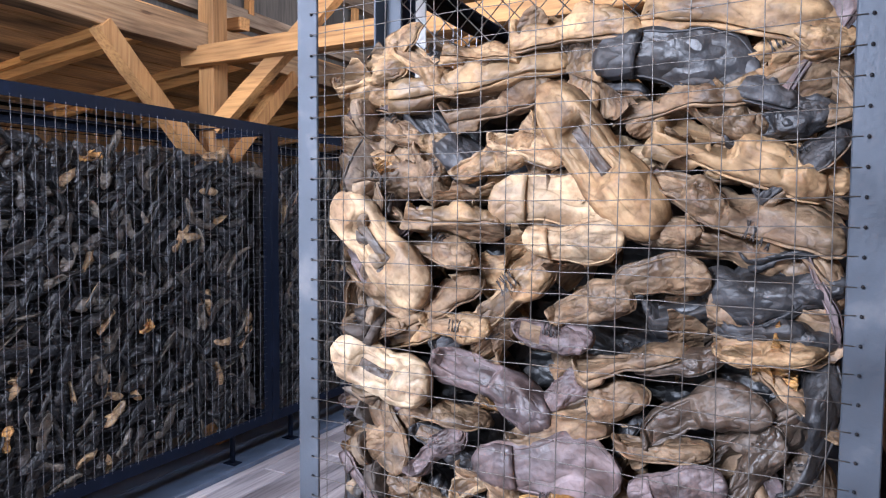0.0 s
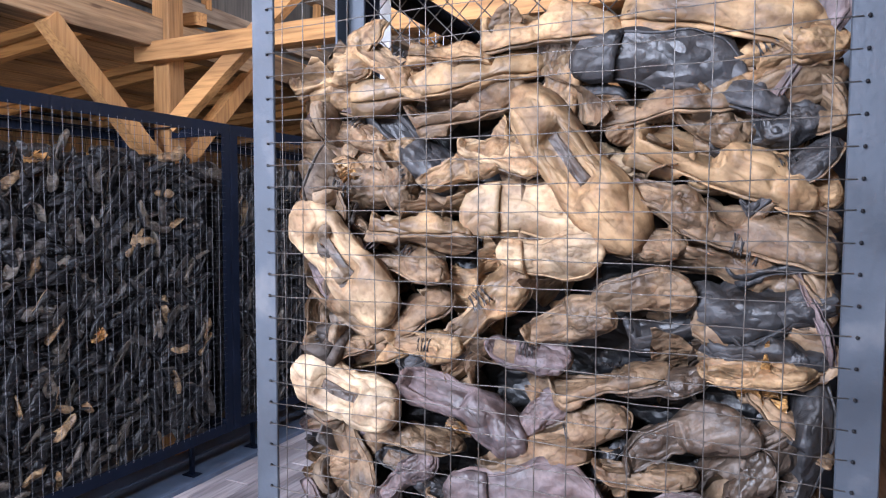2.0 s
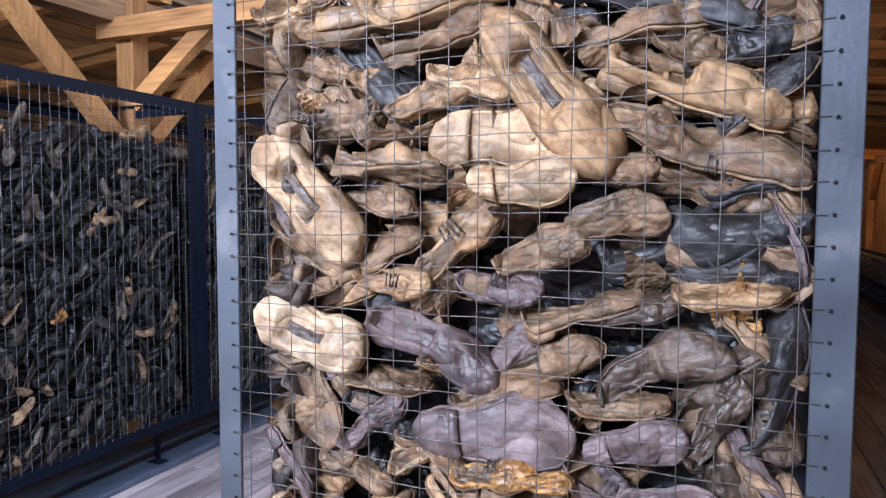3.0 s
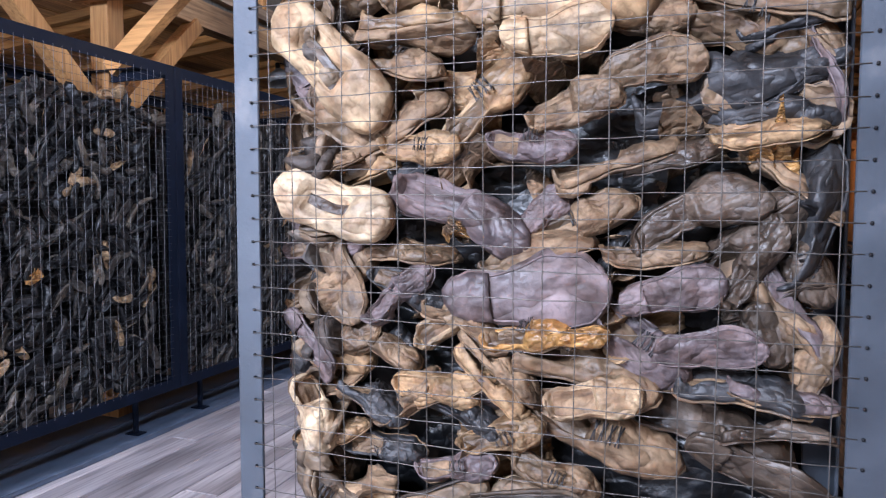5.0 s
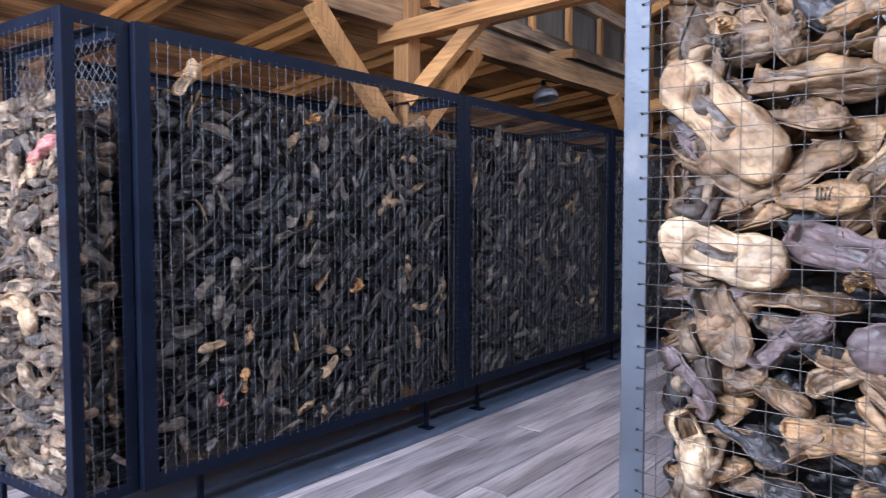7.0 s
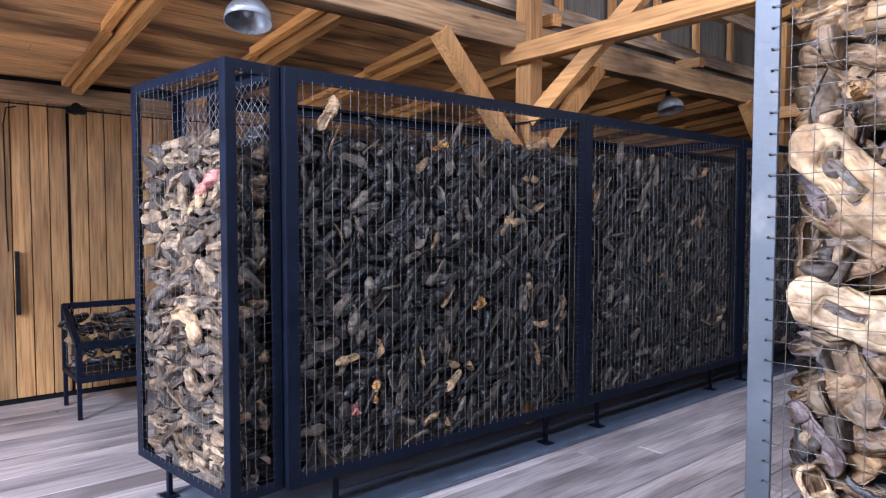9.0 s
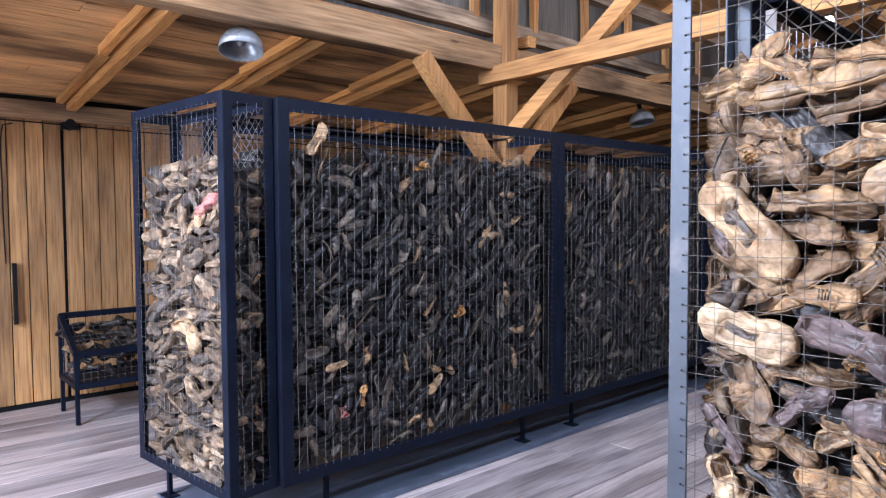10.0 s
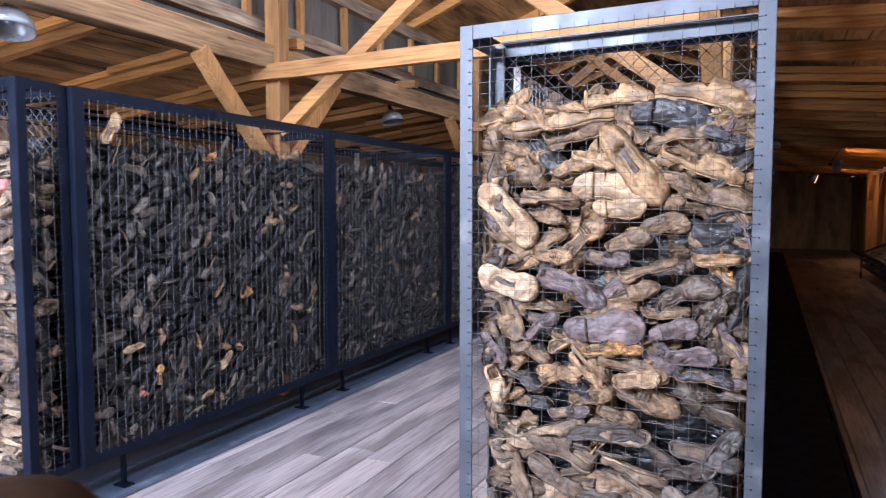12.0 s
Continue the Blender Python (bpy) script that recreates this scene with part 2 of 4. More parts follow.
def timber(a, b, width, depth, bevel=0.008, up=(0, 0, 1), wobble=0.004, seed=0):
    """A squared timber from a to b with slightly uneven faces."""
    a, b = Vector(a), Vector(b)
    d = b - a
    n = max(2, int(d.length / 0.25))
    x = d.normalized()
    y = Vector(up).cross(x)
    y = (y if y.length > 0.01 else Vector((0, 1, 0))).normalized()
    z = x.cross(y)
    bm = bmesh.new()
    rng = random.Random(seed)
    ring = [(-1, -1 + bevel * 8), (-1 + bevel * 8, -1), (1 - bevel * 8, -1), (1, -1 + bevel * 8), (1, 1 - bevel * 8), (1 - bevel * 8, 1), (-1 + bevel * 8, 1), (-1, 1 - bevel * 8)]
    rows = []
    for i in range(n + 1):
        c = a + d * (i / n)
        rows.append([bm.verts.new(c + y * (p * width / 2 + rng.uniform(-wobble, wobble)) + z * (q * depth / 2 + rng.uniform(-wobble, wobble))) for p, q in ring])
    for r0, r1 in zip(rows, rows[1:]):
        for k in range(8):
            bm.faces.new((r0[k], r0[(k + 1) % 8], r1[(k + 1) % 8], r1[k]))
    bm.faces.new(rows[0][::-1])
    bm.faces.new(rows[-1])
    bmesh.ops.recalc_face_normals(bm, faces=bm.faces)
    return bm


def tube(points, radius, sides=6, bm=None):
    bm = bm or bmesh.new()
    rings = []
    pts = [Vector(p) for p in points]
    for i, p in enumerate(pts):
        d = (pts[min(i + 1, len(pts) - 1)] - pts[max(i - 1, 0)]).normalized()
        u = d.orthogonal().normalized() if abs(d.z) > 0.9 else d.cross(Vector((0, 0, 1))).normalized()
        v = d.cross(u)
        rings.append([bm.verts.new(p + radius * (math.cos(2 * math.pi * k / sides) * u + math.sin(2 * math.pi * k / sides) * v)) for k in range(sides)])
    for r0, r1 in zip(rings, rings[1:]):
        for k in range(sides):
            bm.faces.new((r0[k], r0[(k + 1) % sides], r1[(k + 1) % sides], r1[k]))
    bm.faces.new(rings[0][::-1])
    bm.faces.new(rings[-1])
    return bm


# ---- structure: floor, walls, roof ----
LEFT, RIGHT, NEAR, FAR, MID = -6.55, 2.81, -3.9, 27.0, -1.87


def mirrored(x):
    return 2 * MID - x


ground = part("ground", box((-400, -400, -0.3), (400, 400, -0.12), 0), FLOOR_WOOD)
tagged(ground, "dusty earth around the barrack", "ground", kind="structure")
floor = empty("floor", (MID, 8, 0), "worn grey wooden floor planks", "floor", kind="structure")
base = part("floor_bed", box((LEFT - 0.1, NEAR, -0.12), (RIGHT + 0.1, FAR, -0.03), 0), BLACK, floor)
base.matrix_parent_inverse = floor.matrix_world.inverted()
wall_left = empty("wall_west", (LEFT, 8, 0), "golden brown vertical board wall", "wall", kind="structure")
wall_right = empty("wall_east", (RIGHT, 8, 0), "orange brown vertical board wall", "wall", kind="structure")


def child(ob, parent):
    ob.parent = parent
    ob.matrix_parent_inverse = parent.matrix_world.inverted()
    return ob


child(part("backing", box((LEFT - 0.08, NEAR, -0.1), (LEFT - 0.024, FAR, 2.8), 0), BLACK), wall_left)
child(part("backing", box((RIGHT + 0.024, NEAR, -0.1), (RIGHT + 0.08, FAR, 2.8), 0), BLACK), wall_right)

# near gable wall with the open door and added openings for the fill lamps, far gable closed
gable = empty("wall_south", (MID, NEAR, 0), "brown board gable wall with open doorway", "wall", kind="structure")
for lo, hi in (((LEFT, -0.1), (-4.6, 3)), ((-4.6, 2.35), (-2.8, 3)), ((-2.8, -0.1), (0.9, 3)), ((0.9, -0.1), (2.1, 1.15)),
               ((0.9, 2.15), (2.1, 3)), ((2.1, -0.1), (RIGHT, 3)), ((LEFT, 3), (-2.9, 4.9)), ((-2.9, 3), (-0.8, 3.1)), ((-2.9, 4.0), (-0.8, 4.9)), ((-0.8, 3), (RIGHT, 4.9))):
    child(part("panel", box((lo[0], NEAR - 0.06, lo[1]), (hi[0], NEAR, hi[1]), 0), WALL_WOOD), gable)
gable_far = part("wall_north", box((LEFT, FAR, -0.1), (RIGHT, FAR + 0.06, 4.9), 0), WALL_WOOD)
tagged(gable_far, "dark brown board gable wall", "wall", kind="structure")


def ceiling_boards(name, x0, z0, x1, z1, label):
    """Boards laid side by side up the slope, running lengthwise, in one mesh."""
    bm = bmesh.new()
    d = Vector((x1 - x0, 0, z1 - z0))
    n = max(1, round(d.length / 0.16))
    turn = math.atan2(z1 - z0, x1 - x0)
    rng = random.Random(3)
    w = d.length / n
    for i in range(n):
        y = NEAR
        while y < FAR:
            ln = rng.uniform(3.2, 4.6)
            m = Matrix.Translation((x0, 0, z0)) @ Matrix.Rotation(-turn, 4, "Y")
            dz = rng.uniform(-0.004, 0.004)
            box((i * w + 0.003, y, dz), ((i + 1) * w - 0.003, min(y + ln - 0.004, FAR), 0.022 + dz), 0.002, bm, m)
            y += ln
    box((0, NEAR, 0.03), (d.length, FAR, 0.05), 0, bm, Matrix.Translation((x0, 0, z0)) @ Matrix.Rotation(-turn, 4, "Y"))
    return tagged(part(name, bm, ROOF_WOOD), label, "ceiling", kind="structure")


ceiling_boards("ceiling_west", LEFT - 0.1, 2.64, -3.7, 2.915, "orange brown boarded underside of the aisle roof")
ceiling_boards("ceiling_east", mirrored(-3.7), 2.915, RIGHT + 0.1, 2.64, "orange brown boarded underside of the aisle roof")
ceiling_boards("ceiling_nave_west", -3.8, 3.72, MID, 4.45, "brown boarded underside of the raised roof")
ceiling_boards("ceiling_nave_east", MID, 4.45, mirrored(-3.8), 3.72, "brown boarded underside of the raised roof")

# wall plates
for i, x in enumerate((LEFT + 0.03, RIGHT - 0.03)):
    p = part("wall_plate", timber((x, NEAR, 2.52), (x, FAR, 2.52), 0.09, 0.15, seed=i), BEAM_Y)
    tagged(p, "brown timber plate along the wall top", "beam", kind="structure")

# rafters of both aisles, with a thin batten beside each
y, k = -3.12, 0
while y < 24:
    for side in (0, 1):
        f = mirrored if side else (lambda v: v)
        a, b = (f(LEFT + 0.02), y, 2.59), (f(-3.66), y, 2.855)
        r = part("rafter", timber(a, b, 0.075, 0.115, seed=k), RAFTER)
        tagged(r, "orange brown sawn timber rafter", "rafter", "rafters under the aisle roofs", "structure")
        off = -0.085
        c, d, e = (f(LEFT + 0.05), y + off, 2.612), (f(-5.05), y + off, 2.748), (f(-3.7), y + off, 2.874)
        s = part("batten", timber(c, d, 0.05, 0.05, seed=k + 50), RAFTER)
        tagged(s, "thin brown batten nailed beside a rafter", "batten", "battens beside the rafters", "structure")
        s = part("batten", timber((d[0], d[1] - 0.02, d[2] + 0.01), (e[0], e[1] - 0.02, e[2] + 0.005), 0.055, 0.06, seed=k + 90), RAFTER)
        tagged(s, "thin brown batten nailed beside a rafter", "batten", "battens beside the rafters", "structure")
        k += 1
    y += 1.02

# purlins, clerestory rails and grey boarding
for i, f in enumerate(((lambda v: v), mirrored)):
    x = f(-3.6)
    tagged(part("purlin", timber((x, NEAR, 2.797), (x, FAR, 2.797), 0.15, 0.19, seed=20 + i), BEAM_Y), "old grey brown hewn purlin beam", "beam", kind="structure")
    x = f(-3.72)
    tagged(part("clerestory_sill", timber((x, NEAR, 3.085), (x, FAR, 3.085), 0.08, 0.125, seed=22 + i), PALE_BEAM), "weathered grey sill beam", "beam", kind="structure")
    tagged(part("clerestory_head", timber((x, NEAR, 3.60), (x, FAR, 3.60), 0.12, 0.13, seed=24 + i), PALE_BEAM), "weathered grey head beam", "beam", kind="structure")
    xs = sorted((f(-3.80), f(-3.76)))
    for y0, y1, z0, z1 in ((NEAR, FAR, 2.93, 3.13), (NEAR, FAR, 3.53, 3.72), (5.7 if i else NEAR, FAR, 3.13, 3.53)):
        tagged(part("clerestory_boarding", box((xs[0], y0, z0), (xs[1], y1, z1), 0), GREY_BOARD), "dark grey green boarded clerestory strip", "wall", kind="structure")
    y = -3.0
    while y < 24:
        x = f(-3.70)
        if i and y < 5.7:
            y += 0.68
            continue
        tagged(part("mullion", timber((x, y, 3.12), (x, y, 3.55), 0.05, 0.055, up=(0, 1, 0), seed=int(y * 10)), POST_WOOD), "narrow brown upright", "mullion", "clerestory uprights", "structure")
        y += 0.68
    y = -2.6
    while y < 20:
        x = f(-3.58)
        tagged(part("rafter_tail", timber((f(-3.75), y, 2.975), (f(-3.50), y, 2.965), 0.085, 0.085, seed=int(y * 7)), BEAM_X), "sawn timber block end on the purlin", "timber block", "blocks on the purlins", "structure")
        y += 2.05

# trusses: posts, knee braces, tie and crossing struts
for k, y in enumerate((3.30, 7.4, 11.5, 15.6, 19.7)):
    for f in ((lambda v: v), mirrored):
        x = f(-3.55)
        tagged(part("post", timber((x, y, 0), (x, y, 3.66), 0.14, 0.13, up=(0, 1, 0), seed=k), POST_WOOD), "orange brown squared timber post", "post", "posts of the nave", "structure")
        tagged(part("brace", timber((x, y - 0.84, 2.70), (x, y - 0.12, 1.96), 0.10, 0.105, up=(1, 0, 0), seed=k + 5), POST_WOOD), "grey brown diagonal knee brace", "brace", "knee braces", "structure")
        tagged(part("brace", timber((x, y + 0.80, 2.70), (x, y + 0.10, 1.98), 0.10, 0.105, up=(1, 0, 0), seed=k + 9), POST_WOOD), "grey brown diagonal knee brace", "brace", "knee braces", "structure")
        a, b = (f(-3.46), y - 0.06, 2.20), (f(-1.55), y - 0.06, 3.62)
        tagged(part("strut", timber(a, b, 0.075, 0.105, seed=k + 15), BEAM_X), "brown round-edged diagonal strut", "strut", "crossing struts", "structure")
        q = part("rafter_nave", timber((f(-3.85), y, 3.66), (MID, y, 4.39), 0.10, 0.12, seed=k + 19), RAFTER)
        tagged(q, "brown upper roof rafter", "rafter", "rafters of the raised roof", "structure")
    for dy, tz in ((-0.13, 2.665), (0.13, 2.725)):
        tagged(part("tie_beam", timber((-3.68, y + dy, tz), (mirrored(-3.68), y + dy, tz), 0.06, 0.12, seed=k + 30), BEAM_X), "orange brown timber tie across the nave", "beam", "ties across the nave", "structure")
for k, y in enumerate((-2.5, -0.8, 0.9, 2.0, 4.6, 5.9, 8.8, 10.1)):
    for f in ((lambda v: v), mirrored):
        q = part("rafter_nave", timber((f(-3.85), y, 3.66), (MID, y, 4.39), 0.08, 0.10, seed=k + 60), RAFTER)
        tagged(q, "brown upper roof rafter", "rafter", "rafters of the raised roof", "structure")


# ---- shoes ----
def lerp_table(u, table):
    for (u0, v0), (u1, v1) in zip(table, table[1:]):
        if u <= u1:
            s = (u - u0) / (u1 - u0)
            s = s * s * (3 - 2 * s)
            return v0 + (v1 - v0) * s
    return table[-1][1]


WIDTH = ((0, 0.010), (0.04, 0.025), (0.15, 0.0335), (0.42, 0.0345), (0.68, 0.046), (0.84, 0.043), (0.95, 0.028), (1, 0.006))
HEIGHT = {"low": ((0, 0.040), (0.1, 0.046), (0.3, 0.042), (0.5, 0.058), (0.65, 0.05), (0.82, 0.04), (0.94, 0.03), (1, 0.012)),
          "slipper": ((0, 0.040), (0.1, 0.046), (0.35, 0.040), (0.52, 0.050), (0.7, 0.046), (0.85, 0.036), (0.95, 0.026), (1, 0.008)),
          "mule": ((0, 0.030), (0.1, 0.036), (0.35, 0.040), (0.52, 0.044), (0.7, 0.042), (0.85, 0.034), (0.95, 0.026), (1, 0.008)),
          "boot": ((0, 0.08), (0.1, 0.092), (0.34, 0.088), (0.46, 0.075), (0.65, 0.055), (0.82, 0.045), (0.94, 0.034), (1, 0.012))}


def warp(seed, crush):
    """One crumpling of space for all pieces of a shoe: bends, soft dents and sharp folds."""
    rng = random.Random(seed)
    bend, twist, sway = rng.uniform(-1.1, 1.7) * crush, rng.uniform(-2.6, 2.6) * crush, rng.uniform(-1.2, 1.2) * crush
    off = Vector((rng.uniform(0, 50), rng.uniform(0, 50), rng.uniform(0, 50)))
    folds = []
    for freq, weight, slant in ((42, 0.8, 0.5), (70, 0.7, 1.0), (95, 0.38, 0.7), (150, 0.2, 0.5)):
        way = Vector((rng.uniform(0.6, 1), rng.uniform(-slant, slant), rng.uniform(-slant, slant))).normalized()
        folds.append((way * freq, rng.uniform(0, 6), weight))

    def f(p):
        x, y, z = p
        q = Vector(p)
        n1 = noise.noise_vector(q * 9 + off)
        n2 = noise.noise_vector(q * 26 + off)
        crease = 0.0
        for k, (way, phase, weight) in enumerate(folds):
            amount = max(0.0, 0.35 + noise.noise(q * 14 + off * (k + 2)) * 1.6)
            crease += weight * amount * (1 - abs(math.sin(q.dot(way) + phase + 1.6 * n1.x + 0.5 * n2.y))) ** 3
        crease = min(1.2, crease) * min(1.0, crush * 1.5)
        hold = 1.0 if z > 0.004 else 0.25
        y *= 1 - 0.17 * crease * hold
        if z > 0:
            z *= 1 - 0.36 * crease
        y += sway * x * x * 2
        a = twist * x
        y, z = y * math.cos(a) - z * math.sin(a), y * math.sin(a) + z * math.cos(a)
        z += bend * x * x
        return Vector((x, y, z)) + (n1 * 0.024 + n2 * 0.009) * crush
    return f


def upper_mesh(kind, seed, crush, n=36, m=28):
    """The hollow leather body of a shoe, round all about, with its opening pressed in."""
    rng = random.Random(seed * 7 + 1)
    f = warp(seed, crush)
    bm = bmesh.new()
    open_end = rng.uniform(0.40, 0.60)
    lean = rng.uniform(-0.5, 0.5) * crush
    flat = rng.uniform(0.72, 1.12)
    open_from = 0.03
    if kind == "mule":
        open_from, open_end = 0.24, 0.66
    gap = 0.34 if kind == "mule" else rng.uniform(0.42, 0.62) if kind == "slipper" else rng.uniform(0.55, 0.8)
    rows = []
    for i in range(n + 1):
        u = i / n
        w, h = lerp_table(u, WIDTH), lerp_table(u, HEIGHT[kind]) * flat
        if kind == "mule":
            w = max(w, 0.039 * max(0.0, min(1, u / 0.14, (1 - u) / 0.1)) ** 0.5)
        o = 0.0
        if open_from < u < open_end:
            o = min(1, (u - open_from) / 0.05, (open_end - u) / 0.07)
        row = []
        for j in range(m):
            th = 2 * math.pi * (j + 0.5) / m
            c, t = math.cos(th), math.sin(th)
            y = math.copysign(w * abs(c) ** 0.72, c)
            z = h * t ** 0.85 if t > 0 else -0.004 * abs(t) ** 0.5
            if o > 0 and t > 0:
                wall = min(1.0, max(0.0, (abs(c) - gap) / (0.22 * gap + 0.05)))
                zi = 0.005 + (h * 0.98 - 0.005) * wall
                z = z + (min(z, zi) - z) * o
                y *= 1 - 0.10 * o * (1 - wall)
            row.append(bm.verts.new(f(Vector(((u - 0.5) * 0.26, y + lean * z, z + 0.004)))))
        rows.append(row)
    for r0, r1 in zip(rows, rows[1:]):
        for j in range(m):
            bm.faces.new((r0[j], r1[j], r1[(j + 1) % m], r0[(j + 1) % m]))
    bm.faces.new(rows[0])
    bm.faces.new(rows[-1][::-1])
    bmesh.ops.recalc_face_normals(bm, faces=bm.faces)
    return bm


def plate_mesh(seed, crush, thick=0.007, grow=1.05, heel=0.018, n=26, m=9, u0=0.0, u1=1.0, z0=0.0, scale_w=1.0, cupped=0.0):
    """A sole: rounded footprint, with a stacked heel."""
    f = warp(seed, crush)
    bm = bmesh.new()
    tops, bots = [], []
    for i in range(n + 1):
        u = u0 + (u1 - u0) * i / n
        w = lerp_table(u, WIDTH) * grow * scale_w
        low = z0 - thick - (heel if u < 0.27 else 0)
        top, bot = [], []
        for j in range(m):
            s = 2 * j / (m - 1) - 1
            x = (u - 0.5) * 0.26 * 1.02
            edge = 0.0022 if abs(s) == 1 else 0
            cup = cupped * s * s * (w / 0.04)
            y = s * w * (1.0 - 0.04 * (1 if abs(s) == 1 else 0))
            top.append(bm.verts.new(f(Vector((x, y, z0 - edge + cup)))))
            bot.append(bm.verts.new(f(Vector((x, y, low + edge + cup)))))
        tops.append(top)
        bots.append(bot)
    for i in range(n):
        for j in range(m - 1):
            bm.faces.new((tops[i][j], tops[i + 1][j], tops[i + 1][j + 1], tops[i][j + 1]))
            bm.faces.new((bots[i][j], bots[i][j + 1], bots[i + 1][j + 1], bots[i + 1][j]))
        bm.faces.new((tops[i][0], bots[i][0], bots[i + 1][0], tops[i + 1][0]))
        bm.faces.new((tops[i][-1], tops[i + 1][-1], bots[i + 1][-1], bots[i][-1]))
    bm.faces.new([v for v in tops[0]] + [v for v in bots[0]][::-1])
    bm.faces.new([v for v in tops[-1]][::-1] + [v for v in bots[-1]])
    bmesh.ops.recalc_face_normals(bm, faces=bm.faces)
    return bm


def rim_mesh(seed, crush, grow, z, cupped=0.0):
    """A thin raised seam that runs round the sole."""
    f = warp(seed, crush)
    pts = []
    for side in (1, -1):
        for i in range(23):
            u = 0.03 + 0.94 * (i / 22 if side > 0 else 1 - i / 22)
            w = lerp_table(u, WIDTH) * grow * 0.86
            pts.append(f(Vector(((u - 0.5) * 0.26, side * w, z + cupped * 0.74 * (w / 0.04)))))
    return tube(pts + [pts[0]], 0.0016, 5)


def lace_mesh(seed, crush, kind):
    """Crossed laces over the instep."""
    f = warp(seed, crush)
    bm = bmesh.new()
    for i in range(4):
        u = 0.47 + 0.045 * i
        h = lerp_table(u, HEIGHT[kind]) + 0.006
        for sg in (1, -1):
            tube([f(Vector(((u - 0.5 + 0.02 * k) * 0.26, sg * 0.018 * (1 - 2 * k), h - 0.004 * abs(1 - 2 * k)))) for k in (0, 0.33, 0.67, 1)], 0.0014, 4, bm)
    return bm


def scrap_mesh(seed, crush):
    """A torn, curled piece of upper leather."""
    rng = random.Random(seed)
    f = warp(seed, crush * 0.9)
    bm = bmesh.new()
    n, m = 20, 10
    curl = rng.uniform(15, 45)
    layers = []
    for lay in (0, 0.0028):
        rows = []
        for i in range(n + 1):
            u = i / n
            w = 0.036 * (0.45 + 0.9 * math.sin(math.pi * min(0.97, u + 0.06)) ** 0.6) * (1 + 0.25 * noise.noise(Vector((u * 6, seed, 0))))
            row = []
            for j in range(m):
                s = 2 * j / (m - 1) - 1
                row.append(bm.verts.new(f(Vector(((u - 0.5) * 0.24 + 0.01 * noise.noise(Vector((s * 3, seed, u))), s * w, curl * 0.3 * (s * w) ** 2 * 10 * math.sin(u * 4 + seed) + lay)))))
            rows.append(row)
        layers.append(rows)
    a, b = layers
    for i in range(n):
        for j in range(m - 1):
            bm.faces.new((a[i][j], a[i][j + 1], a[i + 1][j + 1], a[i + 1][j]))
            bm.faces.new((b[i][j], b[i + 1][j], b[i + 1][j + 1], b[i][j + 1]))
        bm.faces.new((a[i][0], a[i + 1][0], b[i + 1][0], b[i][0]))
        bm.faces.new((a[i][-1], b[i][-1], b[i + 1][-1], a[i + 1][-1]))
    for e in (0, n):
        for j in range(m - 1):
            bm.faces.new((a[e][j], a[e][j + 1], b[e][j + 1], b[e][j]))
    bmesh.ops.recalc_face_normals(bm, faces=bm.faces)
    return bm


def shoe_thing(kind, seed, mat, crush=1.0, sole_mat=None, label="", group=""):
    thing = tagged(new("shoe"), label, "shoe", group)
    thing.empty_display_size = 0.02
    sole_mat = sole_mat or mat
    if kind == "sole":
        cup = random.Random(seed).uniform(0.006, 0.016)
        out = part("outsole", plate_mesh(seed, crush * 0.8, 0.008, 1.14, 0.0, cupped=cup), mat, thing, "", True)
        part("insole", plate_mesh(seed, crush * 0.8, 0.003, 1.0, 0.0, z0=0.0045, cupped=cup), sole_mat, thing, "", True)
        part("welt", rim_mesh(seed, crush * 0.8, 1.08, -0.008, cup), sole_mat, out, "", True)
        if seed % 3:
            part("heel", plate_mesh(seed, crush * 0.8, 0.008, 1.08, 0.0, 8, 9, 0.0, 0.27, -0.0085, cupped=cup), sole_mat, out, "", True)
    elif kind == "scrap":
        part("upper", scrap_mesh(seed, crush), mat, thing, "", True)
        part("lining", scrap_mesh(seed + 900, crush), sole_mat, thing, "", True)
    else:
        up = part("upper", upper_mesh(kind, seed, crush), mat, thing, "", True)
        part("outsole", plate_mesh(seed, crush, 0.007, 1.02, 0.0 if kind in ("slipper", "mule") else 0.016), sole_mat, thing, "", True)
        if kind == "mule":
            # dark insole strip stands for the shade inside the opening
            part("insole", plate_mesh(seed, crush, 0.002, 1.0, 0.0, 16, 5, 0.30, 0.60, 0.0145, 0.22), TONES["shaded_brown"], thing, "insole darkened like a shaded hollow", True)
        else:
            part("insole", plate_mesh(seed, crush, 0.002, 0.86, 0.0, 16, 5, 0.03, 0.6, 0.0135), sole_mat, thing, "", True)
        if kind not in ("slipper", "mule") and seed % 2:
            part("lace", lace_mesh(seed, crush, kind), TONES["slate"], up, "thin dark lace", True)
    return thing


FRONT_Y = 1.005
hero_count = [0]
FILL = random.Random(77)
LAYER = {"white": -0.016, "pale": -0.009, "ochre": -0.006, "tan": 0.005, "lilac": 0.006, "umber": 0.014, "slate": 0.02, "shaded_brown": 0.016}


